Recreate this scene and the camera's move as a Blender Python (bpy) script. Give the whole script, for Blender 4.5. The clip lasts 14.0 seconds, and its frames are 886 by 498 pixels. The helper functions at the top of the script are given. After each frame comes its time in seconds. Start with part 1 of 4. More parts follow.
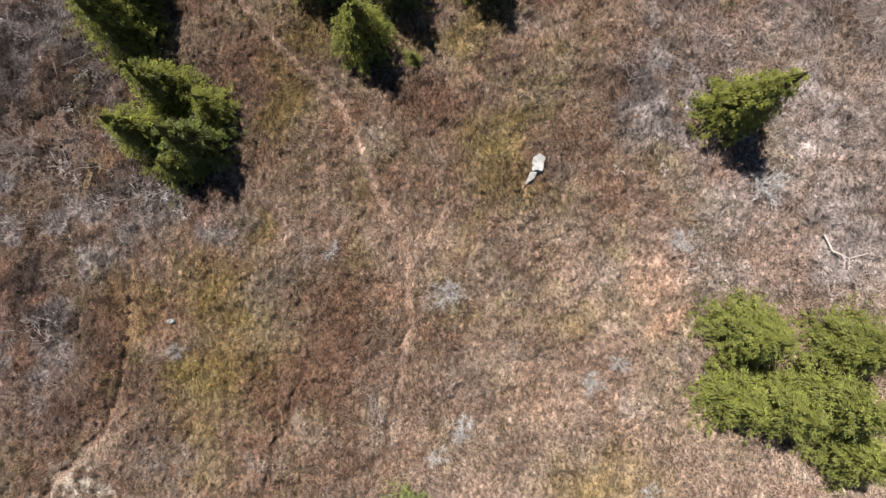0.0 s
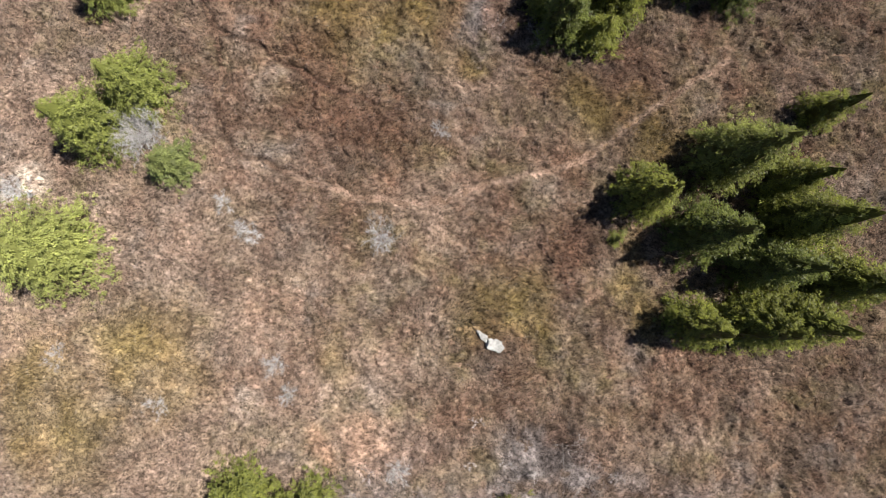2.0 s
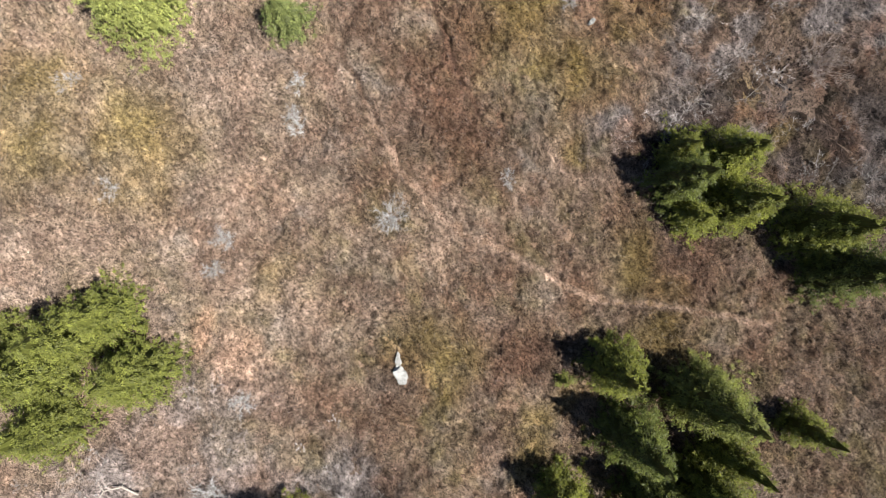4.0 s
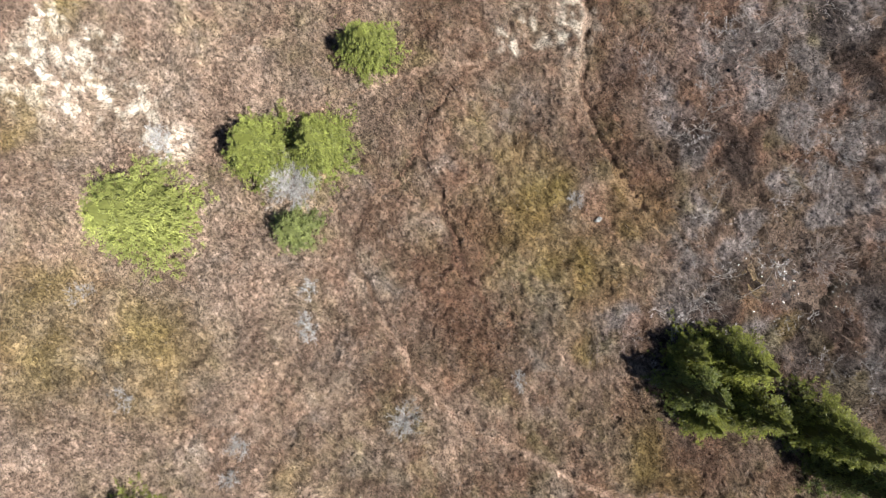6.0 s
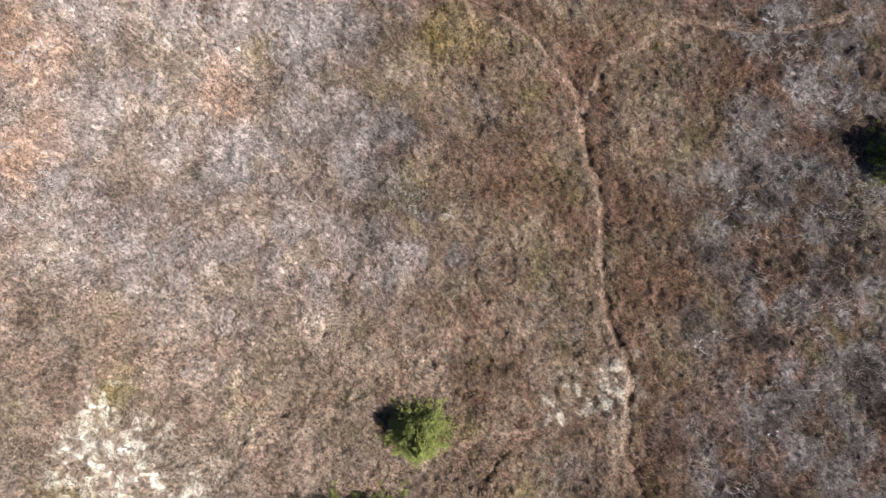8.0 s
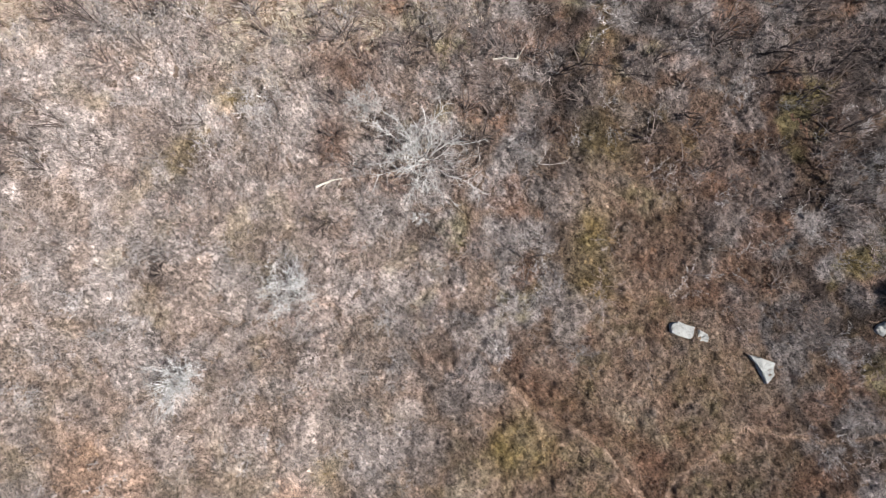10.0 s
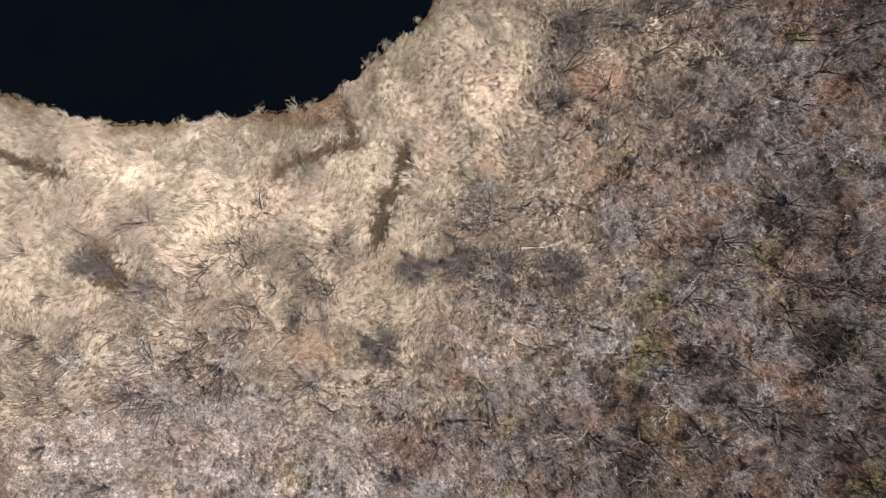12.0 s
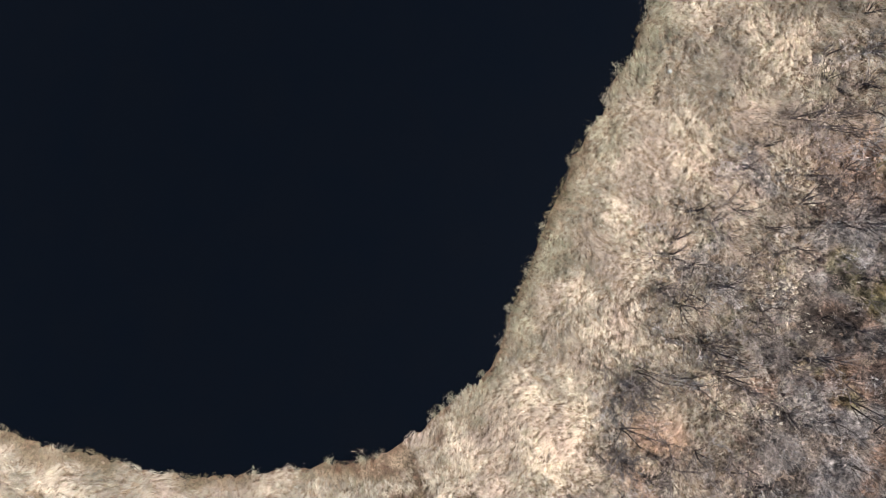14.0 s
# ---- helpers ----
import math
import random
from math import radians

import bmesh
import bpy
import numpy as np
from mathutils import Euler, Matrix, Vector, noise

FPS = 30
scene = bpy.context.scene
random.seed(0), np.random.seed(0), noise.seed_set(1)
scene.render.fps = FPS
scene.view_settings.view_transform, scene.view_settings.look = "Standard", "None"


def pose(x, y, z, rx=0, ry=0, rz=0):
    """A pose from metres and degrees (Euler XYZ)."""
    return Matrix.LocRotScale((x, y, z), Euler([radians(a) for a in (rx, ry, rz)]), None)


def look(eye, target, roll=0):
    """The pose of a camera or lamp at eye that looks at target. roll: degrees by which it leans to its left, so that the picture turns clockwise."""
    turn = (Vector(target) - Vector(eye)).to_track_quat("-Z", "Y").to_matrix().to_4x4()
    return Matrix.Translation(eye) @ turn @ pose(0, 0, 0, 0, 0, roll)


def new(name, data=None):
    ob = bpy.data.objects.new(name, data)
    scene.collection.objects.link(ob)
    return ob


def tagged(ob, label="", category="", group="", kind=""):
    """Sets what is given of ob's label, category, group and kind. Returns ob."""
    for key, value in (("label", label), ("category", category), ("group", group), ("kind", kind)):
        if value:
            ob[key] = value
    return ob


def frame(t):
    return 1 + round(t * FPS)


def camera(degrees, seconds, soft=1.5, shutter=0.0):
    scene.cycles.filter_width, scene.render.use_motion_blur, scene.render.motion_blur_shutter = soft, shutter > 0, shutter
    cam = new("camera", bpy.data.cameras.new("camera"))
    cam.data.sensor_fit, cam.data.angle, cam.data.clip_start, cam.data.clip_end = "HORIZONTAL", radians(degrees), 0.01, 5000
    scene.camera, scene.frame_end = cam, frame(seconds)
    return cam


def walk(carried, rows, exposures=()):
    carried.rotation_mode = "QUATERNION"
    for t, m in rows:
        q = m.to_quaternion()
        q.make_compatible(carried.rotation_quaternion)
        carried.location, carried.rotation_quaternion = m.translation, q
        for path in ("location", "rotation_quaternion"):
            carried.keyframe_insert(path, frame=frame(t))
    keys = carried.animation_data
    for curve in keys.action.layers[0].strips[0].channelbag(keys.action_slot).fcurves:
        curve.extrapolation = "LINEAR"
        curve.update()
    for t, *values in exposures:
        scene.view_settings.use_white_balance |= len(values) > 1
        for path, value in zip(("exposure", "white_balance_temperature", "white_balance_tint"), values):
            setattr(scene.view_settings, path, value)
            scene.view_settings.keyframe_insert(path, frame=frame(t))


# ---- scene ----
cam = camera(74.0, 14.0, soft=0.55)
PATH = [
    (0.00, 0.00, -0.00, 30.00, -0.35, 0.28, 0.13),
    (0.20, 0.10, 0.06, 30.02, -0.48, 0.43, 3.23),
    (0.50, 0.29, 0.25, 30.06, -0.51, 0.61, 19.64),
    (1.00, 0.07, 0.89, 30.06, -1.24, 0.85, 45.39),
    (1.20, -0.08, 1.13, 30.08, -1.39, 1.01, 55.07),
    (1.50, -0.28, 1.35, 30.12, -1.56, 1.37, 69.88),
    (1.80, -0.30, 1.10, 30.28, -0.81, 0.80, 86.78),
    (2.00, -0.18, 0.97, 30.34, -0.62, 0.48, 98.70),
    (2.20, -0.22, 0.94, 30.34, -0.60, 0.35, 111.18),
    (2.40, -0.27, 0.93, 30.32, -0.60, 0.37, 122.16),
    (2.60, -0.33, 0.95, 30.29, -0.62, 0.40, 130.69),
    (2.80, -0.42, 0.99, 30.26, -0.64, 0.45, 136.77),
    (3.00, -0.53, 1.03, 30.21, -0.67, 0.52, 140.41),
    (3.20, -0.67, 1.03, 30.17, -0.70, 0.59, 141.60),
    (3.50, -0.94, 0.95, 30.11, -0.74, 0.70, 141.60),
    (3.90, -1.45, 0.56, 30.05, -0.79, 0.82, 141.59),
    (4.30, -2.16, -0.30, 30.05, -0.81, 0.87, 141.59),
    (4.50, -2.56, -0.87, 30.06, -0.75, 0.78, 141.54),
    (5.00, -3.91, -2.79, 30.13, -0.84, 0.64, 141.15),
    (5.50, -5.53, -5.23, 30.20, -0.80, 0.50, 140.87),
    (6.00, -7.52, -8.19, 30.25, -0.84, 0.39, 140.55),
    (6.50, -9.77, -11.71, 30.33, -0.78, 0.23, 140.27),
    (7.00, -12.33, -15.87, 30.41, -1.03, -0.02, 139.83),
    (7.50, -15.00, -20.42, 30.40, -1.05, -0.43, 139.33),
    (8.00, -17.95, -25.35, 30.44, -1.02, -0.69, 138.89),
    (8.50, -21.24, -30.59, 30.53, -1.65, -0.74, 138.42),
    (8.70, -22.52, -32.70, 30.53, -1.91, -0.81, 138.29),
    (9.20, -25.71, -37.58, 30.42, -1.70, -0.56, 137.94),
    (9.75, -29.18, -42.32, 30.15, -1.19, 0.06, 137.58),
    (10.30, -32.64, -46.92, 29.88, -0.67, 0.69, 137.29),
    (10.80, -35.80, -51.40, 29.74, -0.46, 0.94, 137.13),
    (11.00, -37.07, -53.32, 29.73, -0.61, 0.98, 137.08),
    (11.50, -40.20, -57.90, 29.73, -0.82, 1.13, 136.85),
    (12.00, -43.01, -62.53, 29.93, -0.79, 0.76, 136.51),
    (12.50, -45.94, -67.06, 30.16, -0.86, 0.63, 136.22),
    (13.00, -48.74, -71.82, 30.37, -0.95, 0.18, 135.99),
    (13.50, -52.00, -76.60, 30.40, -1.54, 0.22, 135.75),
    (14.00, -55.01, -81.24, 30.51, -1.65, 0.03, 135.52),
]
walk(cam, [(t, pose(*p)) for t, *p in PATH], [(0, 0.90, 6600, 10), (3, 0.97, 6550, 8), (5, 1.02, 6450, 6), (6.7, 0.98, 6400, 7), (8.5, 0.86, 6200, 8), (11, 0.88, 6400, 7), (12.1, 0.84, 6480, 9), (12.6, 0.96, 6500, 10), (13.2, 1.06, 6450, 8), (13.6, 1.25, 6380, 7), (14, 1.5, 6300, 5)])

# ---- light ----
SUN_AZ, SUN_EL = radians(120.0), radians(59.8)
world = bpy.data.worlds.new("sky")
scene.world = world
world.use_nodes = True
wn, wl = world.node_tree.nodes, world.node_tree.links
sky = wn.new("ShaderNodeTexSky")
sky.sky_type, sky.sun_disc = "NISHITA", False
sky.altitude, sky.air_density, sky.dust_density = 800, 0.8, 0.3
sky.sun_elevation, sky.sun_rotation = SUN_EL, radians(90) - SUN_AZ
wl.new(sky.outputs[0], wn["Background"].inputs[0])
wn["Background"].inputs[1].default_value = 0.05
sun = new("sun", bpy.data.lights.new("sun", "SUN"))
sun.data.energy, sun.data.angle, sun.data.color = 5.0, radians(0.53), (1.0, 0.965, 0.92)
SUN_DIR = Vector((math.cos(SUN_AZ) * math.cos(SUN_EL), math.sin(SUN_AZ) * math.cos(SUN_EL), math.sin(SUN_EL)))
sun.matrix_world = look(SUN_DIR * 80, (0, 0, 0))

# ---- plan: terrain, shores, trails, kinds of cover ----
TILT = np.array([1.449, 0.010, -0.070, -0.330, -0.786, -0.346, -0.059, 0.237, -0.237])
WATER_Z = -5.35
SHORE = [(-73.7, -82.5), (-69.8, -80.7), (-63.8, -78.9), (-58.7, -76.7), (-53.9, -74.6), (-51.6, -73.5), (-49.4, -73.2),
         (-46.9, -73.7), (-44.7, -73.7), (-43.2, -73.9), (-40.4, -75.6), (-37.7, -77.8), (-34.9, -79.9), (-33.1, -81.6),
         (-32.3, -82.7), (-30.7, -85.6), (-28.7, -88.5), (-27.1, -91.8), (-24, -100), (-26, -118), (-50, -135), (-85, -130), (-96, -105), (-86, -90)]
POOL = (-20.5, 4.4, 1.6)
MAIN_TRAIL = [(-11.8, 14.0), (-10.4, 12.4), (-8.4, 10.1), (-6.0, 7.9), (-4.8, 6.1), (-4.1, 4.1), (-3.2, 2.0), (-2.3, 0.4),
              (-1.8, -1.8), (-1.8, -4.0), (-2.1, -5.7), (-2.5, -7.6), (-3.0, -9.2), (-3.1, -10.6), (-4.0, -11.4), (-5.2, -12.1), (-6.3, -12.3), (-7.4, -12.2),
              (-9.5, -12.9), (-10.9, -13.9), (-12.3, -14.2), (-14.3, -14.3), (-15.9, -13.6), (-17.0, -12.4)]
EDGE_TRAIL = [(-16.5, -3.0), (-16.7, -5.6), (-17.4, -8.2), (-18.1, -10.1), (-19.5, -11.3), (-21.2, -12.9), (-22.2, -16.1), (-23.8, -18.4),
              (-25.6, -20.2), (-26.7, -22.1), (-27.5, -23.9), (-29.0, -26.3), (-29.2, -27.4), (-29.5, -30.1), (-28.9, -32.3), (-28.1, -34.7), (-28.0, -37.4)]
SIDE_TRAILS = [[(-28.7, -25.4), (-31.3, -26.4), (-33.0, -26.0), (-34.9, -25.7), (-36.1, -25.7), (-37.2, -24.1), (-39.3, -21.8), (-41.9, -20.1), (-44.0, -19.3)],
               [(-9.0, -16.9), (-10.7, -16.6), (-12.9, -15.5), (-14.5, -14.6), (-16.0, -13.5), (-17.0, -12.4), (-18.6, -11.0)],
               [(-9.3, -12.7), (-9.0, -10.5), (-8.3, -9.3), (-7.8, -7.7), (-7.2, -6.3), (-6.7, -3.9)], [(-7.8, -7.7), (-6.8, -7.0), (-5.8, -6.8), (-5.0, -6.8)]]
DITCHES = [[(-44.8, -68.4), (-43.4, -67.4), (-42.0, -66.9), (-40.4, -66.1), (-39.5, -65.5)],
           [(-43.8, -72.7), (-43.2, -71.8), (-42.9, -70.7), (-41.1, -71.7), (-39.6, -72.5), (-38.1, -72.7)],
           [(-26.0, -87.0), (-27.5, -84.0), (-28.2, -82.4), (-29.0, -81.3)], [(-26.5, -76.3), (-27.3, -75.4), (-27.0, -74.6)]]
GOLD = [(-0.7, 9.95, 1.2), (1.9, 11.2, 1.4), (2.7, 5.7, 1.5), (-7.2, 11.1, 1.3), (-8.7, 9.4, 1.2), (0.9, 11.2, 1.0), (-2.0, 9.6, 0.9), (-10.2, 1.3, 1.0), (-8.4, 6.9, 1.3), (-11.5, -2.7, 2.4), (-11.2, -5.7, 2.6), (-12.5, -8.0, 2.2), (-15.8, -2.8, 1.5), (-16.2, -4.9, 1.2), (-17.2, -2.6, 1.4), (2.3, 3.9, 1.7), (6.6, -3.6, 1.3), (4.0, 2.4, 1.2), (-7.0, 11.2, 1.7),
        (-13.3, -6.8, 1.7), (-12.1, -2.9, 1.7), (-8.0, 7.8, 1.7), (-17.8, 3.7, 1.4), (11.0, -18.0, 3.4), (8.0, -14.0, 3.4), (6.0, -27.0, 1.7),
        (0.1, -29.9, 1.4), (12.4, -16.1, 2.3), (-35.5, -36.7, 1.4), (-26.0, -33.7, 1.4), (-16.6, -39.5, 1.4), (-36.4, -9.8, 1.7),
        (-41.3, -43.2, 1.8), (-36.6, -38.7, 1.6), (-23.1, -57.8, 1.2), (-38.9, -63.1, 1.4), (-27.6, -58.5, 1.4), (-49.8, -52.5, 0.9), (-53.2, -59.5, 1.2)]
DARK = [(-42.9, -58.8, 1.1), (-46.3, -56.6, 1.1), (-44.3, -57.4, 0.8), (-51.8, -54.3, 0.7), (-21.7, 5.7, 1.1), (-20.3, -9.2, 2.3), (-17.2, -3.8, 1.7), (-10.0, 9.2, 2.0), (-0.9, 7.6, 2.0), (-5.5, -3.7, 2.6), (-9.1, -7.8, 1.7), (-17.9, -6.0, 1.7),
        (-7.2, -7.2, 2.3), (-27.5, -18.7, 1.9), (-38.8, -32.9, 1.7), (-36.9, -21.4, 1.7), (-26.1, -15.1, 1.7), (-23.5, -25.4, 2.3),
        (-33.0, -55.2, 2.3), (-37.7, -56.1, 0.7), (-29.4, -52.8, 1.4), (-44.6, -37.7, 3.5), (-50.5, -36.5, 3.5), (-39.6, -36.0, 2.3)]
LITTER = [(-37.7, -56.3, 0.8), (-53.1, -61.8, 1.3), (-56.0, -63.5, 1.3), (-75.0, -67.2, 2.4), (-47.5, -63.8, 0.9), (10.2, -1.0, 1.4), (11.1, -3.5, 0.8), (-14.8, -39.0, 1.7), (-7.9, -48.0, 2.6), (-4.0, -43.8, 2.0), (-33.1, -63.1, 1.7),
          (-52.2, -58.7, 1.4), (-32.8, -64.2, 1.4), (-5.3, -43.2, 2.0)]
STRAW_RIDGE = [(-58.8, -70.6), (-56.0, -69.0), (-52.8, -67.2), (-48.8, -66.9), (-45.5, -66.5)]
BRIGHT = [(-31.8, -73.3, 2.0), (-32.4, -67.5, 1.6), (-65.0, -72.2, 2.2), (-68.5, -72.0, 2.6), (-72.5, -71.5, 2.6), (-76.0, -72.5, 2.4), (-36.0, -71.5, 1.8)]
MUD = [(-42.2, -71.2, 0.3), (-41.1, -71.8, 0.3), (-40.0, -72.4, 0.3), (-38.8, -72.7, 0.3), (-42.6, -73.4, 0.9), (-41.5, -74.2, 0.7), (-43.9, -72.3, 0.5), (-43.3, -70.8, 0.5), (-40.4, -75.3, 0.5), (-46.5, -73.2, 0.5), (-27.0, -75.6, 0.9)]
PALE = [(2.3, -27.0, 2.3), (3.7, -29.0, 1.8), (0.9, -30.0, 1.6), (0.6, -27.0, 1.6), (0.2, -21.8, 1.2), (1.6, -25.2, 2.0), (-18.8, -13.1, 1.7), (-16.8, -14.0, 1.2), (0.4, -23.9, 1.7), (-20.7, -13.9, 1.0), (-19.5, -12.5, 1.6)]
GREY = [(-20.6, 4.6, 2.4), (-21.8, 11.1, 3.5), (-21.8, 5.5, 3.5), (-19.6, 2.8, 2.3), (11.1, 7.5, 3.2), (15.2, 2.7, 2.3), (19.3, 0.5, 2.9), (17.1, 6.1, 3.7),
        (-21.8, -5.0, 2.3), (-21.9, -8.9, 1.6), (-23.8, 3.5, 4.0), (-20.3, 10.2, 2.9), (-21.0, -2.6, 2.6), (-11.8, 0.7, 1.5), (-30.9, -5.0, 3.2),
        (-24.4, -3.8, 3.5), (-25.2, 0.9, 2.6), (-31.2, -15.5, 3.5), (-16.9, -31.8, 2.2), (-17.8, -25.8, 1.8), (-5.4, -41.5, 2.6), (-12.9, -35.6, 2.2),
        (-14.6, -50.4, 5.2), (-20.3, -46.7, 4.0), (-20.2, -38.0, 3.2), (-19.0, -32.0, 2.2), (-36.8, -18.1, 3.2), (-41.0, -28.3, 2.6), (-25.5, -42.2, 2.9), (-44.3, -22.8, 2.9)]


def sm(x):
    x = np.clip(x, 0, 1)
    return x * x * (3 - 2 * x)


def lattice(a, b, seed):
    """Chance values, -1 to 1, for whole-numbered places."""
    n = (a * 374761393 + b * 668265263 + seed * 974711) & 0xFFFFFFFF
    n = ((n ^ (n >> 13)) * 1274126177) & 0xFFFFFFFF
    return ((n ^ (n >> 16)) & 0xFFFF) / 32767.5 - 1


def vnoise(x, y, size, seed=0):
    """Smooth value noise, -1 to 1."""
    x, y = np.asarray(x, float) / size + 1000.37 * (seed + 1) % 517, np.asarray(y, float) / size + 733.1 * (seed + 3) % 811
    i, j = np.floor(x).astype(np.int64), np.floor(y).astype(np.int64)
    u, v = x - i, y - j
    u, v = u * u * (3 - 2 * u), v * v * (3 - 2 * v)
    low = lattice(i, j, seed) * (1 - u) + lattice(i + 1, j, seed) * u
    high = lattice(i, j + 1, seed) * (1 - u) + lattice(i + 1, j + 1, seed) * u
    return low * (1 - v) + high * v


def cushions(x, y, size, seed):
    """The nearest of many scattered centres, about size apart: how far it is as a share of size, the way from it, and its own whole numbers."""
    x, y = np.asarray(x, float) / size, np.asarray(y, float) / size
    i, j = np.floor(x).astype(np.int64), np.floor(y).astype(np.int64)
    best, dx, dy, ci, cj = np.full(x.shape, 9.0), np.zeros(x.shape), np.zeros(x.shape), i.copy(), j.copy()
    for p in (-1, 0, 1):
        for q in (-1, 0, 1):
            ex = x - (i + p + 0.5 + 0.42 * lattice(i + p, j + q, seed))
            ey = y - (j + q + 0.5 + 0.42 * lattice(i + p, j + q, seed + 1))
            d = np.hypot(ex, ey)
            near = d < best
            best, dx, dy = np.where(near, d, best), np.where(near, ex, dx), np.where(near, ey, dy)
            ci, cj = np.where(near, i + p, ci), np.where(near, j + q, cj)
    return best, dx, dy, ci, cj


def line_distance(x, y, pts, closed=False):
    d = np.full(np.shape(x), 1e9)
    for (ax, ay), (bx, by) in zip(pts, pts[1:] + (pts[:1] if closed else [])):
        if abs(ax - bx) + abs(ay - by) < 1e-9:
            continue
        ex, ey = bx - ax, by - ay
        k = np.clip(((x - ax) * ex + (y - ay) * ey) / (ex * ex + ey * ey), 0, 1)
        d = np.minimum(d, np.hypot(x - ax - k * ex, y - ay - k * ey))
    return d


def shore_distance(x, y):
    """Metres from the pond's edge: positive on land."""
    x, y = np.asarray(x, float), np.asarray(y, float)
    inside = np.zeros(x.shape, bool)
    for (ax, ay), (bx, by) in zip(SHORE, SHORE[1:] + SHORE[:1]):
        inside ^= ((ay > y) != (by > y)) & (x < (bx - ax) * (y - ay) / (by - ay + 1e-12) + ax)
    d = line_distance(x, y, SHORE, True)
    return np.where(inside, -d, d) + 0.22 * vnoise(x, y, 0.9, 31) + 0.12 * vnoise(x, y, 0.35, 32)


def trail_distance(x, y):
    wx, wy = x + 0.12 * vnoise(x, y, 0.8, 41), y + 0.12 * vnoise(x, y, 0.8, 42)
    d = np.minimum(line_distance(wx, wy, MAIN_TRAIL), line_distance(wx, wy, EDGE_TRAIL))
    for s in SIDE_TRAILS:
        d = np.minimum(d, line_distance(wx, wy, s) + 0.04)
    return d


def trail_wear_shade(x, y):
    """How far the trails are trodden pale, and how far their ruts are darkened to peat as painted shade."""
    wx, wy = x + 0.12 * vnoise(x, y, 0.8, 41), y + 0.12 * vnoise(x, y, 0.8, 42)
    def beside(line, off):
        return line_distance(wx + 0.755 * off, wy - 0.656 * off, line)
    dusty = np.minimum(line_distance(wx, wy, MAIN_TRAIL[:12]), line_distance(wx, wy, SIDE_TRAILS[0]))
    shaded_rut = line_distance(wx, wy, MAIN_TRAIL[10:])
    for s in SIDE_TRAILS[2:]:
        shaded_rut = np.minimum(shaded_rut, line_distance(wx, wy, s) + 0.03)
    # dark line along the edge trail: its bank's shadow drawn as colour
    rim = sm(1.3 - beside(EDGE_TRAIL, 0.2) / 0.17) * (0.5 + 0.5 * sm((y + 14) / 4))
    broken = sm(1.05 + 0.6 * vnoise(x, y, 1.3, 156) + 0.3 * vnoise(x, y, 0.4, 155))
    lip = np.minimum(beside(EDGE_TRAIL, -0.14), line_distance(wx, wy, SIDE_TRAILS[1]))
    pale = np.maximum(sm(1.3 - dusty / 0.19), (0.15 + 0.55 * sm((-9.0 - y) / 2.5)) * sm(1.25 - lip / 0.17)) * broken
    return pale, np.maximum(sm(1.4 - shaded_rut / 0.2), rim) * sm(1.0 + 0.6 * vnoise(x, y, 1.7, 154))


def ditch_distance(x, y):
    d = np.full(np.shape(x), 1e9)
    for s, wide in zip(DITCHES, (0.22, 0.10, 0.2, 0.5)):
        d = np.minimum(d, line_distance(x, y, s) - wide * (1 + 0.9 * vnoise(x, y, 0.6, 46)))
    return d + 0.15 * vnoise(x, y, 0.6, 45)


def base_height(x, y):
    u, v = np.clip(x, -85, 32) / 30, np.clip(y, -112, 30) / 30
    z = np.stack([u, v, u * u, u * v, v * v, u**3, u * u * v, u * v * v, v**3], -1) @ TILT
    return np.clip(z, -5.25, 2.0)


def ground_height(x, y, fine=True):
    x, y = np.asarray(x, float), np.asarray(y, float)
    z = base_height(x, y)
    d = shore_distance(x, y)
    z = np.where(d < 9, z + (WATER_Z + 0.12 + 0.02 * np.maximum(d, 0) - z) * sm((9 - d) / 9), z)
    z = np.where(d < 0.3, WATER_Z + 0.12 - 0.5 * np.clip(0.3 - d, 0, 3), z)
    if fine:
        land = sm(d / 2)
        z = z + land * (0.15 * vnoise(x, y, 2.3, 1) + 0.17 * vnoise(x, y, 1.05, 2) + 0.06 * vnoise(x, y, 0.7, 3))
        z = z - 0.09 * sm(1 - trail_distance(x, y) / 0.45) - 0.04 * sm(1 - line_distance(x, y, EDGE_TRAIL) / 0.6)
        z = z - 0.25 * sm(1 - ditch_distance(x, y) / 0.6)
        wet = sm((POOL[2] + 2.2 - np.hypot(x - POOL[0], y - POOL[1])) / 1.6)
        z = z * (1 - wet) + wet * (base_height(np.array(POOL[0]), np.array(POOL[1])) - 0.2 + 0.04 * vnoise(x, y, 0.7, 3))
    return z


def blobs(x, y, spots, seed):
    wx = x + 0.9 * vnoise(x, y, 2.2, seed) + 0.35 * vnoise(x, y, 0.7, seed + 1)
    wy = y + 0.9 * vnoise(x, y, 2.2, seed + 2) + 0.35 * vnoise(x, y, 0.7, seed + 3)
    w = np.zeros(np.shape(x))
    for a, b, r in spots:
        w = np.maximum(w, sm(1.15 - 0.75 * np.hypot(wx - a, wy - b) / r))
    return w


def alder_crowns(x, y):
    """Round crowns of bare alder two metres apart: how far a place lies under one, and that crown's own chance value."""
    d, _, _, ci, cj = cushions(x + 0.45 * vnoise(x, y, 1.1, 96) + 0.15 * vnoise(x, y, 0.4, 97), y + 0.45 * vnoise(x, y, 1.1, 98) + 0.15 * vnoise(x, y, 0.4, 99), 2.2, 95)
    own = lattice(ci, cj, 94)
    return sm((0.64 + 0.12 * own - d) / 0.25) * (own > -0.75), lattice(ci, cj, 93)


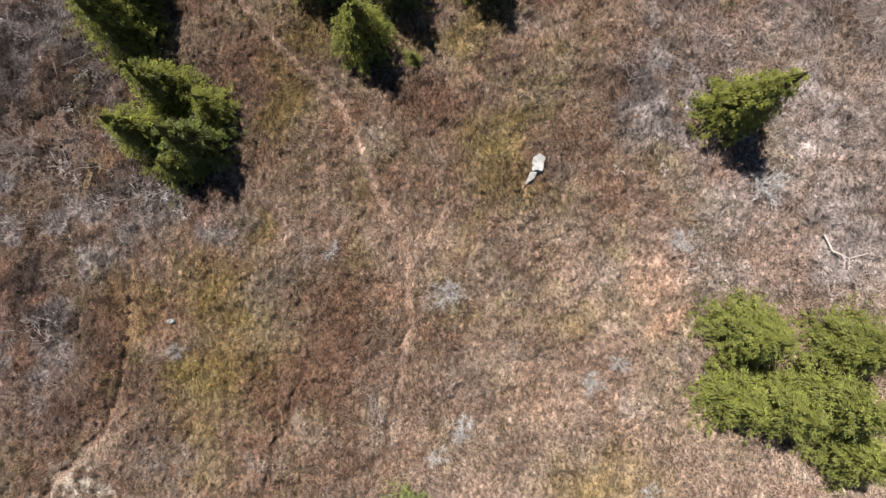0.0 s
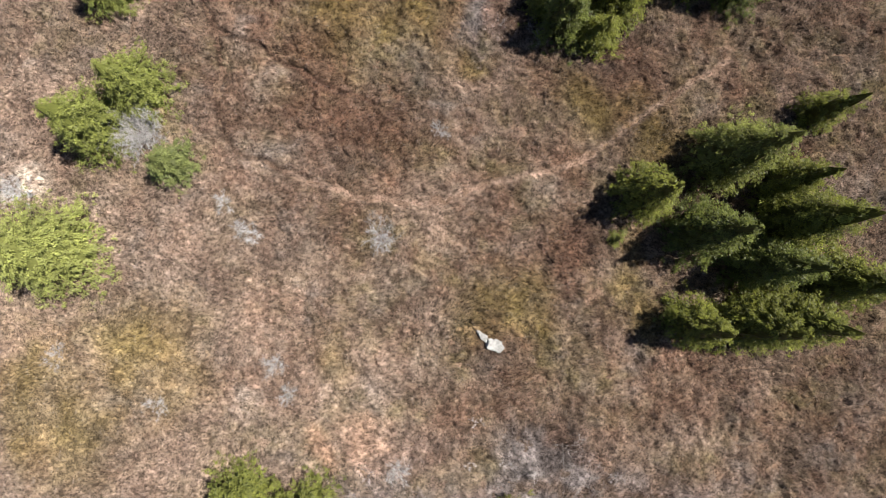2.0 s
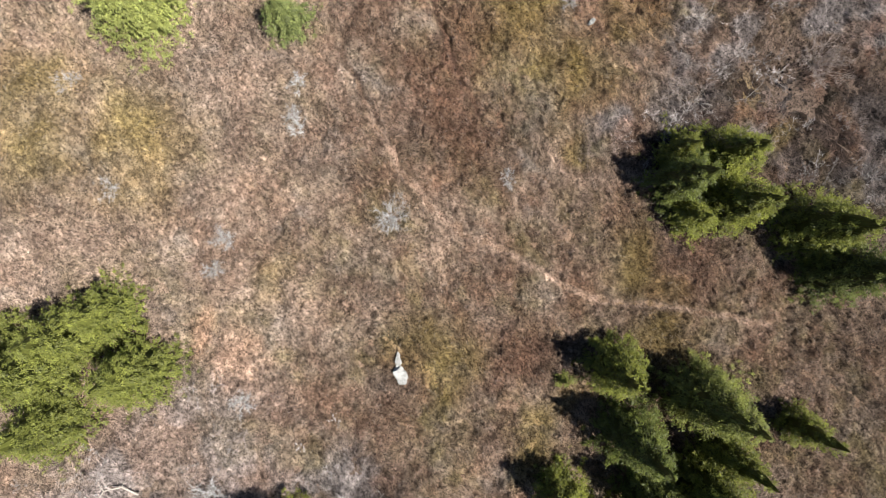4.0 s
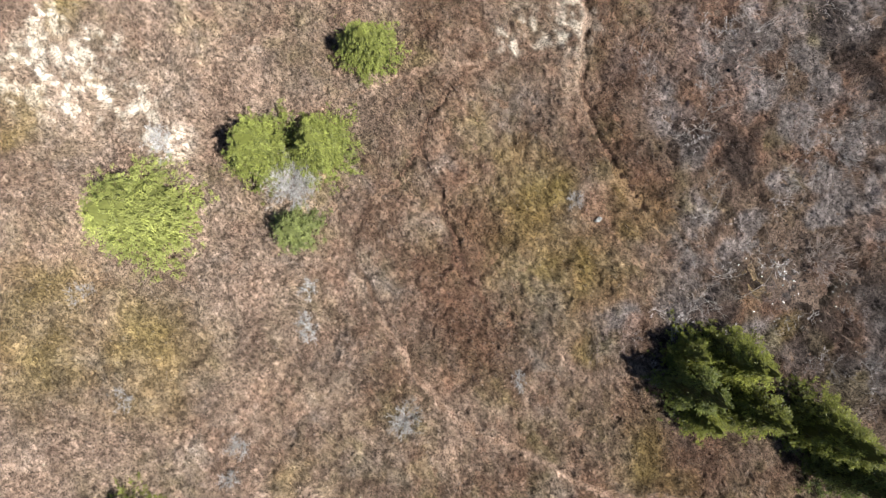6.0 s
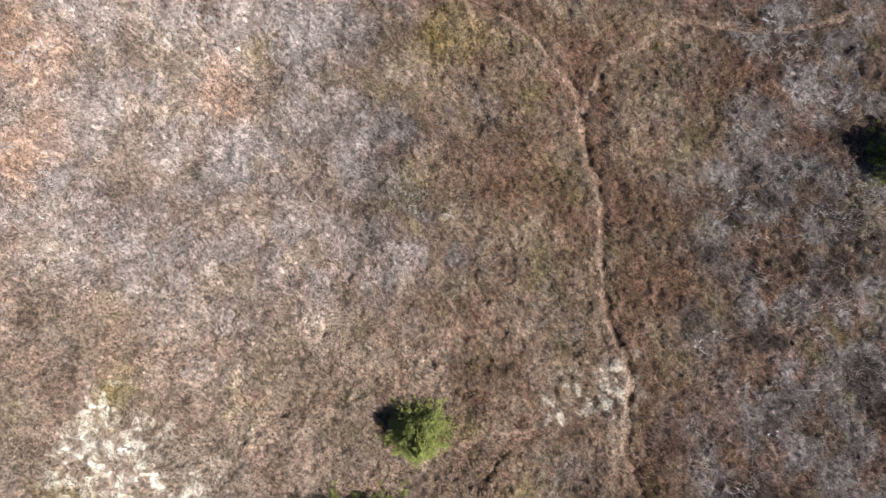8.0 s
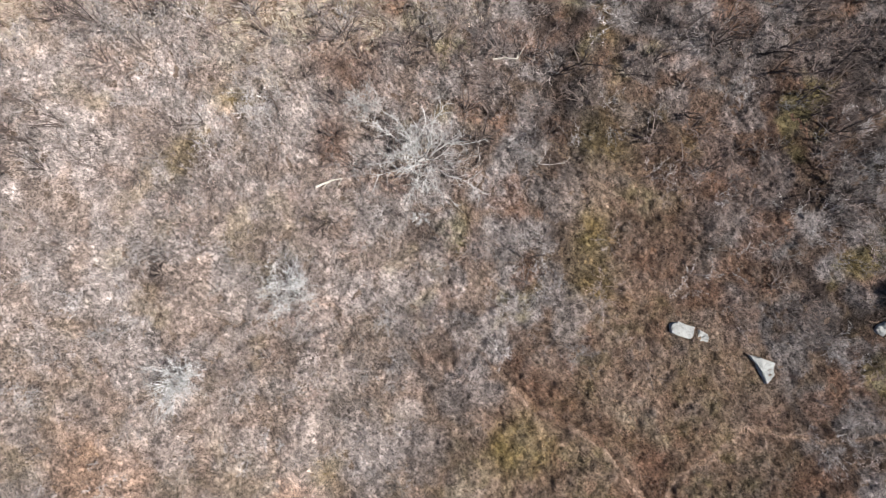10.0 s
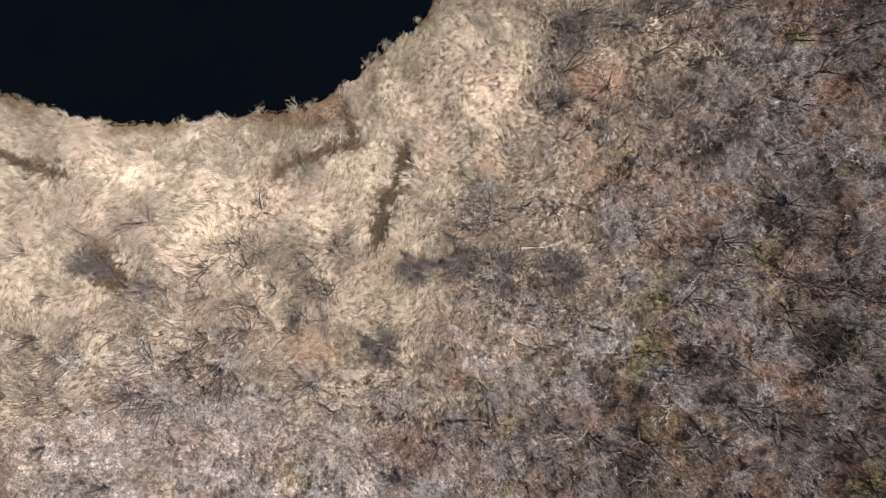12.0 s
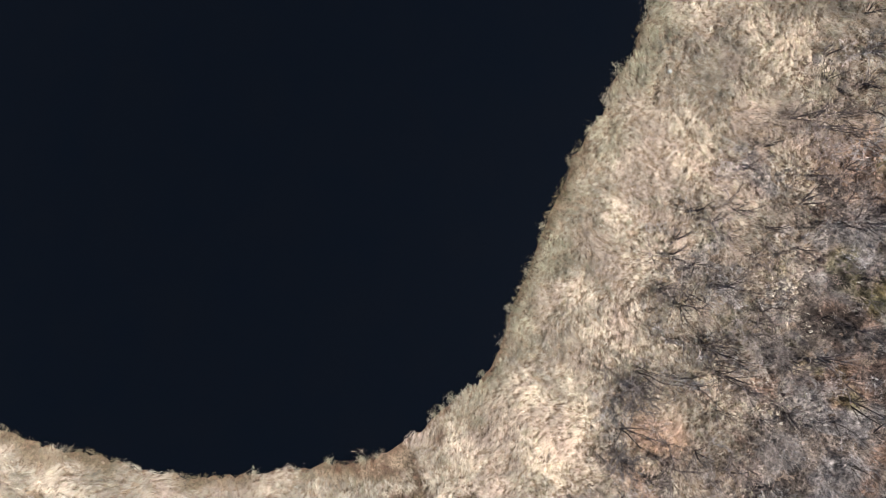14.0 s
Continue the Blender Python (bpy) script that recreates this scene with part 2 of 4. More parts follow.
def cover(x, y):
    """Shares of each kind of plant cover at places in plan, with painted sun glow and shade."""
    u, v = -0.755 * x + 0.656 * y, -0.656 * x - 0.755 * y
    n = vnoise(x, y, 4.0, 51) + 0.5 * vnoise(x, y, 1.6, 52)
    d = shore_distance(x, y)
    edge = np.interp(v, (66, 72, 75, 78, 81, 86, 91, 97, 103, 108, 125), (-9.5, -8.5, -8, -7.2, -5, -1.6, -1.3, 0.6, 9, 12.5, 22))
    low = np.interp(u, (-40, -33, -29, -27, -21, -18, -14, -9.5, -8), (69, 69, 71.5, 73, 72, 68.5, 67.5, 69, 72))
    grass = sm((edge + 1.3 * n + 0.8 - u) / 2.6) * sm((v - low + 1.0 * vnoise(x, y, 2.0, 53) + 0.8 * n + 0.4) / 2.4)
    fringe = np.maximum(grass, 0.95 * sm((edge + 2.5 * n + 13 - u) / 12) * sm((v - low + 1.8 * n + 6) / 7) * np.clip(0.85 + 0.6 * vnoise(x, y, 1.4, 54), 0.2, 1))
    grey = blobs(x, y, GREY, 60)
    grey = np.maximum(grey, sm((u - 11.0 - 1.5 * n) / 2.5) * sm((v - 3) / 4) * 0.9)
    isle = sm(1.3 - np.hypot((u - 4.5) / 5.0, (v - 55) / 9.0)) * 0.85
    grey = np.maximum(grey, sm((v - 45 + 3 * n) / 5) * (1 - isle))
    grey = np.maximum(grey, 0.55 * sm((x - 8.5 - n) / 3) * sm((y + 4) / 3))
    grey = np.maximum(grey, 0.62 * sm((v - 25 - 2 * n) / 6) * sm((-u - 1 - 2 * n) / 5))
    grey = grey * (1 - grass)
    # paler towards low u: drier plants, plus the sun's backscatter glow painted in
    bleach_glow = sm((-u + 1.0 - 2 * n) / 13) * (1 - grass)
    speck = sm(0.35 + 1.3 * vnoise(x, y, 0.6, 55) + 1.3 * vnoise(x, y, 0.24, 56))
    mild = 0.55 + 0.45 * vnoise(x, y, 1.3, 57)
    dark = 0.8 * np.maximum(blobs(x, y, DARK, 80), 0.9 * sm(1.35 - line_distance(x + 0.83 + 0.4 * n, y - 0.72 - 0.3 * n, EDGE_TRAIL) / 1.0))
    fringe = np.maximum(grass, fringe * (1 - 1.1 * dark))
    return {"grass": grass, "grey": grey, "gold": (0.35 + 0.65 * mild) * blobs(x, y, GOLD, 70) * (1 - 0.7 * grass) * (1 - 0.35 * grey), "dark": dark * (1 - grass),
            "litter": (0.55 + 0.4 * mild) * blobs(x, y, LITTER, 90) * (1 - 0.5 * grass), "pale": blobs(x, y, PALE, 100) * (0.1 + 0.8 * speck), "shore": d,
            "bleach_glow": bleach_glow, "fringe": fringe, "deep": sm((u - 8.5 - n) / 3.5)}


# ---- materials ----
def material(name, colour=(0.5, 0.5, 0.5), rough=0.8, metal=0.0, tint=False, spread=0.25, grain=30.0, bump=0.0, spec=0.3, through_light=0.0):
    """A surface whose colour varies at two scales; tint: its colour comes from the mesh's own colour layer."""
    m = bpy.data.materials.new(name)
    m.use_nodes = True
    n, l = m.node_tree.nodes, m.node_tree.links
    b = n["Principled BSDF"]
    b.inputs["Roughness"].default_value, b.inputs["Metallic"].default_value = rough, metal
    b.inputs["Specular IOR Level"].default_value = spec
    b.inputs["Diffuse Roughness"].default_value = 1.0
    geo = n.new("ShaderNodeNewGeometry")
    fine, broad = n.new("ShaderNodeTexNoise"), n.new("ShaderNodeTexNoise")
    fine.inputs["Scale"].default_value, broad.inputs["Scale"].default_value = grain, grain / 9
    fine.inputs["Detail"].default_value = 4
    for t in (fine, broad):
        l.new(geo.outputs["Position"], t.inputs["Vector"])
    add = n.new("ShaderNodeMath")
    l.new(fine.outputs[0], add.inputs[0])
    l.new(broad.outputs[0], add.inputs[1])
    scale = n.new("ShaderNodeMapRange")
    scale.inputs[1].default_value, scale.inputs[2].default_value = 0.6, 1.4
    scale.inputs[3].default_value, scale.inputs[4].default_value = 1 - spread, 1 + spread
    l.new(add.outputs[0], scale.inputs[0])
    mul = n.new("ShaderNodeVectorMath")
    mul.operation = "MULTIPLY"
    if tint:
        src = n.new("ShaderNodeAttribute")
        src.attribute_name = "tint"
        l.new(src.outputs["Color"], mul.inputs[0])
    else:
        mul.inputs[0].default_value = colour
    l.new(scale.outputs[0], mul.inputs[1])
    l.new(mul.outputs[0], b.inputs["Base Color"])
    if bump:
        bp = n.new("ShaderNodeBump")
        bp.inputs["Strength"].default_value, bp.inputs["Distance"].default_value = bump, 0.05
        l.new(fine.outputs[0], bp.inputs["Height"])
        l.new(bp.outputs[0], b.inputs["Normal"])
    if through_light:
        tr, mix = n.new("ShaderNodeBsdfTranslucent"), n.new("ShaderNodeMixShader")
        l.new(mul.outputs[0], tr.inputs[0])
        mix.inputs[0].default_value = through_light
        l.new(b.outputs[0], mix.inputs[1])
        l.new(tr.outputs[0], mix.inputs[2])
        l.new(mix.outputs[0], n["Material Output"].inputs[0])
    return m


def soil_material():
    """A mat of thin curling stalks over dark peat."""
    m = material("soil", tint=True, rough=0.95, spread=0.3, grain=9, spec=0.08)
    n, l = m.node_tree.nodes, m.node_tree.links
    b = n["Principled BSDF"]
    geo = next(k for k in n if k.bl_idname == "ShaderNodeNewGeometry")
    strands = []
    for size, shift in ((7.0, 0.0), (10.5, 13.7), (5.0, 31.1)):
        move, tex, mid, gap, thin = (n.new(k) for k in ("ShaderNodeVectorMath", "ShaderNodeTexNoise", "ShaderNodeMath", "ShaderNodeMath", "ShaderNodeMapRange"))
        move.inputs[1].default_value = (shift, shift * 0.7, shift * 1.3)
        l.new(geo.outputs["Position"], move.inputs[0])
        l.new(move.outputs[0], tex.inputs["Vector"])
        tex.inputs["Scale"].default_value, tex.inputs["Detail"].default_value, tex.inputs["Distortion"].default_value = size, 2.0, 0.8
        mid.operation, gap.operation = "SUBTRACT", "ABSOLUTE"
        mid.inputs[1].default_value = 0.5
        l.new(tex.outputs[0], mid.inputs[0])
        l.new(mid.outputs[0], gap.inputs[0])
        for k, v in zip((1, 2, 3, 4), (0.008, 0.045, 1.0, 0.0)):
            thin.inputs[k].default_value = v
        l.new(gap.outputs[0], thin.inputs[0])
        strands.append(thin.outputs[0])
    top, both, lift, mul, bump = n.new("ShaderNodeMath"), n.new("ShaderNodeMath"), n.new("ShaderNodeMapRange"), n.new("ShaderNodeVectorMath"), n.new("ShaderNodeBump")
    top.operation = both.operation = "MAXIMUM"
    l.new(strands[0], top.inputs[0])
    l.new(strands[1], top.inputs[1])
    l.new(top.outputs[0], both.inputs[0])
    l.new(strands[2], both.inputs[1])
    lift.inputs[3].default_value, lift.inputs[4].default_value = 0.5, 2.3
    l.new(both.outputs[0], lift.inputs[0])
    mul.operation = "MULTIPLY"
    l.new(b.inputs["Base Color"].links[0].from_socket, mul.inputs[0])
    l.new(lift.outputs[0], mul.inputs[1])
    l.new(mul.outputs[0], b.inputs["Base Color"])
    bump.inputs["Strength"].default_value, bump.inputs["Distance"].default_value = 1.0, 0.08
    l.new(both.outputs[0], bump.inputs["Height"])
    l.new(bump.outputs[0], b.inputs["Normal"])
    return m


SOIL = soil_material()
HEATH = material("heath_sprigs", tint=True, rough=0.8, spread=0.2, grain=5, spec=0.15, through_light=0.12)
STRAW = material("dry_grass", tint=True, rough=0.7, spread=0.2, grain=4, spec=0.2, through_light=0.2)
TWIG = material("bare_twigs", tint=True, rough=0.75, spread=0.25, grain=6, spec=0.2)
NEEDLES = material("spruce_needles", tint=True, rough=0.5, spread=0.3, grain=4, spec=0.35, through_light=0.3)
BARK = material("spruce_bark", (0.16, 0.12, 0.09), rough=0.9, spread=0.4, grain=25, bump=0.6, spec=0.15)
ROCK = material("pale_rock", (0.37, 0.36, 0.34), rough=0.9, spread=0.38, grain=11, bump=1.0, spec=0.2)
WOOD = material("bleached_wood", (0.50, 0.45, 0.39), rough=0.8, spread=0.25, grain=30, bump=0.4, spec=0.2)


def water_material(name, rough, ripple, strength):
    m = bpy.data.materials.new(name)
    m.use_nodes = True
    n, l = m.node_tree.nodes, m.node_tree.links
    b = n["Principled BSDF"]
    geo, noise1, ramp = n.new("ShaderNodeNewGeometry"), n.new("ShaderNodeTexNoise"), n.new("ShaderNodeMixRGB")
    noise1.inputs["Scale"].default_value = 0.25
    l.new(geo.outputs["Position"], noise1.inputs["Vector"])
    ramp.inputs[1].default_value, ramp.inputs[2].default_value = (0.0005, 0.0008, 0.0015, 1), (0.0009, 0.0010, 0.0014, 1)
    l.new(noise1.outputs[0], ramp.inputs[0])
    l.new(ramp.outputs[0], b.inputs["Base Color"])
    b.inputs["Roughness"].default_value, b.inputs["IOR"].default_value = rough, 1.33
    rip, bp = n.new("ShaderNodeTexNoise"), n.new("ShaderNodeBump")
    rip.inputs["Scale"].default_value = ripple
    l.new(geo.outputs["Position"], rip.inputs["Vector"])
    l.new(rip.outputs[0], bp.inputs["Height"])
    bp.inputs["Strength"].default_value, bp.inputs["Distance"].default_value = strength, 0.02
    l.new(bp.outputs[0], b.inputs["Normal"])
    return m


WATER, BOG_WATER = water_material("pond_water", 0.06, 3.0, 0.25), water_material("bog_water", 0.14, 9.0, 0.9)


# ---- mesh helpers ----
def raw_mesh(name, verts, faces, mat, tint=None, smooth=False):
    """A mesh from arrays: faces all with the same number of corners."""
    me = bpy.data.meshes.new(name)
    k = faces.shape[1]
    me.vertices.add(len(verts))
    me.vertices.foreach_set("co", np.ascontiguousarray(verts, np.float32).ravel())
    me.loops.add(faces.size)
    me.loops.foreach_set("vertex_index", np.ascontiguousarray(faces, np.int32).ravel())
    me.polygons.add(len(faces))
    me.polygons.foreach_set("loop_start", np.arange(0, faces.size, k, dtype=np.int32))
    me.polygons.foreach_set("use_smooth", np.full(len(faces), smooth))
    if tint is not None:
        layer = me.attributes.new("tint", "FLOAT_COLOR", "POINT")
        layer.data.foreach_set("color", np.c_[tint, np.ones(len(tint))].astype(np.float32).ravel())
    me.materials.append(mat)
    me.update(calc_edges=True)
    me.validate()
    return me


def unit(v):
    return v / np.maximum(np.linalg.norm(v, axis=1, keepdims=True), 1e-9)


def blade_arrays(rng, pos, way, length, width, colour, flat=None):
    """Tapered blades: one triangle each, standing at pos along way."""
    side = unit(np.cross(way, rng.normal(size=way.shape))) if flat is None else unit(flat + rng.normal(0, 0.45, way.shape))
    half = side * (width / 2)[:, None]
    verts = np.stack([pos - half, pos + half, pos + way * length[:, None]], 1).reshape(-1, 3)
    return verts, np.repeat(colour, 3, axis=0)


def blade_mesh(name, parts, mat):
    verts, tint = np.concatenate([p[0] for p in parts]), np.concatenate([p[1] for p in parts])
    return raw_mesh(name, verts, np.arange(len(verts)).reshape(-1, 3), mat, tint)


def part(name, data, parent, label=""):
    ob = new(name, data)
    ob.parent = parent
    return tagged(ob, label) if label else ob


def bm_part(name, bm, mat, parent, label=""):
    me = bpy.data.meshes.new(name)
    bm.to_mesh(me)
    bm.free()
    me.materials.append(mat)
    return part(name, me, parent, label)


def tube_arrays(points, radii, sides=5):
    """A tapered tube along points."""
    points, verts, faces = np.asarray(points, float), [], []
    for k, (p, r) in enumerate(zip(points, radii)):
        d = unit((points[min(k + 1, len(points) - 1)] - points[max(k - 1, 0)])[None])[0]
        a = unit(np.cross(d, (0.31, 0.95, 0.1) if abs(d[2]) > 0.6 else (0, 0, 1))[None])[0]
        b = np.cross(d, a)
        for s in range(sides):
            w = 2 * math.pi * s / sides
            verts.append(p + r * (math.cos(w) * a + math.sin(w) * b))
    for k in range(len(points) - 1):
        for s in range(sides):
            t = (s + 1) % sides
            faces.append((k * sides + s, k * sides + t, (k + 1) * sides + t, (k + 1) * sides + s))
    return np.array(verts), np.array(faces)


def scatter(rng, per_m2, margin=33.0):
    """Random places along the strip of land between the spruces and the pond."""
    a, b = np.array((3.0, 2.0)), np.array((-58.0, -84.0))
    along = unit((b - a)[None])[0]
    across = np.array((-along[1], along[0]))
    length = np.linalg.norm(b - a)
    count = int(per_m2 * (length + 2 * 24) * 2 * margin)
    s, w = rng.uniform(-24, length + 24, count), rng.uniform(-margin, margin, count)
    x, y = a[0] + s * along[0] + w * across[0], a[1] + s * along[1] + w * across[1]
    keep = in_reach(x, y)
    return x[keep], y[keep]


def in_reach(x, y):
    """The strip of land that the flight passes over."""
    u, v = -0.755 * x + 0.656 * y, -0.656 * x - 0.755 * y
    return np.where(v < 16, (np.hypot(u, v) < 30) & (np.abs(u) < 28), np.abs(u - 1.2 + 0.135 * v) < np.where(v > 76, 33, 27)) & (v < 116)


def outward(rng, count, low, high):
    """Directions all round, leaning low to high degrees from upright."""
    az, lean = rng.uniform(0, 2 * math.pi, count), np.radians(rng.uniform(low, high, count))
    return np.stack([np.cos(az) * np.sin(lean), np.sin(az) * np.sin(lean), np.cos(lean)], 1)


def pick(rng, palette, shares, count):
    p = np.array(shares, float) / sum(shares)
    return np.array(palette)[rng.choice(len(palette), count, p=p)]


# ---- ground, pond and pool ----
def cover_tint(x, y, c):
    n1, n2 = vnoise(x, y, 3.1, 11)[:, None], vnoise(x, y, 0.8, 12)[:, None]
    col = np.array((0.150, 0.098, 0.068)) * (1 + 0.22 * n1 + 0.3 * n2)

    def lay(w, rgb, strength=0.8):
        nonlocal col
        k = (w * strength)[:, None]
        col = col * (1 - k) + np.array(rgb) * (1 + 0.2 * n2) * k
    lay(c["bleach_glow"], (0.19, 0.14, 0.105), 0.7)
    lay(c["grey"], (0.095, 0.070, 0.056), 0.85)
    lay(c["gold"], (0.190, 0.135, 0.045))
    lay(c["dark"], (0.095, 0.048, 0.030))
    lay(c["fringe"], (0.15, 0.108, 0.075), 0.9)
    lay(c["litter"], (0.32, 0.20, 0.13), 0.8)
    lay(c["pale"], (0.42, 0.37, 0.30), 0.7)
    pale, shaded_rut = trail_wear_shade(x, y)
    # peat-dark floor stands for the shade down in the ruts
    lay(shaded_rut, (0.075, 0.042, 0.030), 0.8)
    lay(pale, (0.30, 0.20, 0.15), 0.85)
    lay(sm(1.2 - ditch_distance(x, y) / 0.6), (0.050, 0.036, 0.024), 0.95)
    lay(sm((0.55 - c["shore"]) / 0.5), (0.075, 0.045, 0.028), 0.95)
    return np.clip(col, 0.003, 0.9)


def lines(a, b, step):
    far = 2.0 * 1.6 ** np.arange(1, 15)
    return np.concatenate([(a - far)[::-1], np.arange(a, b, step), b + far])


gx, gy = np.meshgrid(lines(-86, 33, 0.6), lines(-114, 31, 0.6))
nx, ny = gx.shape[1], gx.shape[0]
gx, gy = gx.ravel(), gy.ravel()
gi = (np.arange(ny - 1)[:, None] * nx + np.arange(nx - 1)).ravel()
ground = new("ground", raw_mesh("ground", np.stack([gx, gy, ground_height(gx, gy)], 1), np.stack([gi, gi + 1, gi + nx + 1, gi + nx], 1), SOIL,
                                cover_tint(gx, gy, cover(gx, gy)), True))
tagged(ground, "brown heath ground with worn animal trails", "ground", kind="structure")


def sheet(name, outline, z, mat, label):
    bm = bmesh.new()
    bm.faces.new([bm.verts.new((x, y, z)) for x, y in outline])
    bmesh.ops.triangulate(bm, faces=bm.faces)
    me = bpy.data.meshes.new(name)
    bm.to_mesh(me)
    bm.free()
    me.materials.append(mat)
    return tagged(new(name, me), label, "water", kind="structure")


cx, cy = np.mean(SHORE, axis=0)
sheet("water", [(cx + (x - cx) * 1.06, cy + (y - cy) * 1.06) for x, y in SHORE], WATER_Z, WATER, "still dark pond water between banks of dry grass")
# ---- plant cover ----
def clear_of(x, y, trail=0.12):
    """Where plants may stand: off the trails, the ditches, the pool and the pond."""
    ok = (trail_distance(x, y) > trail) & (ditch_distance(x, y) > 0.22) & (shore_distance(x, y) > -0.05)
    return ok & ((np.hypot(x - POOL[0], y - POOL[1]) > POOL[2]) | (vnoise(x, y, 0.34, 58) > -0.45))


HEATH_HUES = [(0.250, 0.145, 0.098), (0.325, 0.228, 0.172), (0.265, 0.205, 0.098), (0.315, 0.272, 0.248), (0.420, 0.325, 0.250), (0.150, 0.086, 0.058)]
HEATH_SHARES = (36, 30, 15, 6, 6, 11)


def gap_shade(x, y):
    """Shade in the gaps between the alders, one to three metres wide, put into the heath's colour."""
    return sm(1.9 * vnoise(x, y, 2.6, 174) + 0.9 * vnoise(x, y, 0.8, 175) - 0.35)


def heath_tint(x, y, c):
    """Colour of the heath at places in plan: patches of rust, tan, olive, mauve-grey and dark sprigs, half a metre to two metres wide."""
    ci, cj = cushions(x + 0.13 * vnoise(x, y, 0.5, 148), y + 0.13 * vnoise(x, y, 0.5, 149), 0.66, 150)[3:]
    w = np.stack([k * np.exp(1.8 * vnoise(x, y, 1.9, 120 + 2 * i) + 1.0 * vnoise(x, y, 0.5, 121 + 2 * i) + 0.7 * lattice(ci, cj, 130 + i)) for i, k in enumerate(HEATH_SHARES)], 1)
    col = (w / w.sum(1, keepdims=True)) @ np.array(HEATH_HUES)
    n2 = (1 + 0.25 * vnoise(x, y, 0.6, 140))[:, None]

    def lay(k, rgb, strength=0.8):
        nonlocal col
        k = (k * strength)[:, None]
        col = col * (1 - k) + np.array(rgb) * n2 * k
    crown, own = alder_crowns(x, y)
    lay(c["grey"], (0.175, 0.120, 0.095), 0.7)
    lay(c["grey"] * sm((-0.656 * x - 0.755 * y - 62) / 14), (0.34, 0.265, 0.225), 0.65)
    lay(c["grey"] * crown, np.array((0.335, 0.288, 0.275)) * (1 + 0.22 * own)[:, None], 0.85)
    # lightens the heath for dry growth and for the sun's glow
    lay(c["bleach_glow"] * (1 - 0.45 * c["grey"]), (0.38, 0.295, 0.240), 0.3)
    lay(c["bleach_glow"] * c["grey"], (0.42, 0.345, 0.315), 0.4)
    lay(c["gold"], (0.232, 0.168, 0.046))
    lay(c["dark"], (0.165, 0.088, 0.058))
    lay(c["litter"], (0.47, 0.285, 0.19), 0.8)
    lay(c["pale"], (0.68, 0.60, 0.50), 0.85)
    lay(c["fringe"], (0.40, 0.315, 0.24), 0.85)
    pale, shaded_rut = trail_wear_shade(x, y)
    # the same rut shade, painted on the heath mat
    lay(shaded_rut, (0.085, 0.048, 0.034), 0.85)
    lay(pale, (0.56, 0.39, 0.295), 0.85)
    wood = c["grey"] * (1 - 0.7 * c["bleach_glow"]) * (1 - 0.85 * c["fringe"])
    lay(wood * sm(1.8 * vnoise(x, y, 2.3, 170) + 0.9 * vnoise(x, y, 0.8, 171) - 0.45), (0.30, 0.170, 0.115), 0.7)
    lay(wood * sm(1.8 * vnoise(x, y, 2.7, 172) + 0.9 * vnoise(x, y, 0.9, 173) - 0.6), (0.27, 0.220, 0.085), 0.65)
    # near-black tint paints the shade that lies between the alders
    lay(wood * gap_shade(x, y), (0.070, 0.052, 0.046), 0.85)
    # deep puts the dimmer, sunward side's shade into the heath colour
    return col * (1 - 0.12 * c["deep"])[:, None] * np.exp(0.22 * vnoise(x, y, 2.6, 15) + 0.22 * vnoise(x, y, 0.9, 14))[:, None]


def tuft_height(x, y):
    """How high the heath stands over the ground: rounded cushions with gaps between them, worn away on the trails."""
    wx, wy = x + 0.13 * vnoise(x, y, 0.5, 148), y + 0.13 * vnoise(x, y, 0.5, 149)
    d1, _, _, ci, cj = cushions(wx, wy, 0.66, 150)
    d2 = cushions(wx, wy, 0.31, 151)[0]
    h = 0.03 + 0.36 * sm(1.05 - d1 / 0.68) * (0.75 + 0.25 * lattice(ci, cj, 152)) + 0.09 * sm(1.1 - d2 / 0.7) + 0.10 * vnoise(x, y, 1.3, 150)
    h = 0.02 + 0.5 * (h - 0.02 + np.sqrt((h - 0.02) ** 2 + 0.006))
    h = 0.04 + (h - 0.04) * sm((trail_distance(x, y) + 0.05 + 0.10 * vnoise(x, y, 0.7, 153)) / 0.32)
    open_ground = sm((ditch_distance(x, y) - 0.1) / 0.4)
    wet = sm((POOL[2] + 1.6 - np.hypot(x - POOL[0], y - POOL[1])) / 1.2)
    return -0.10 + (h + 0.10) * open_ground * (1 - 0.5 * wet)


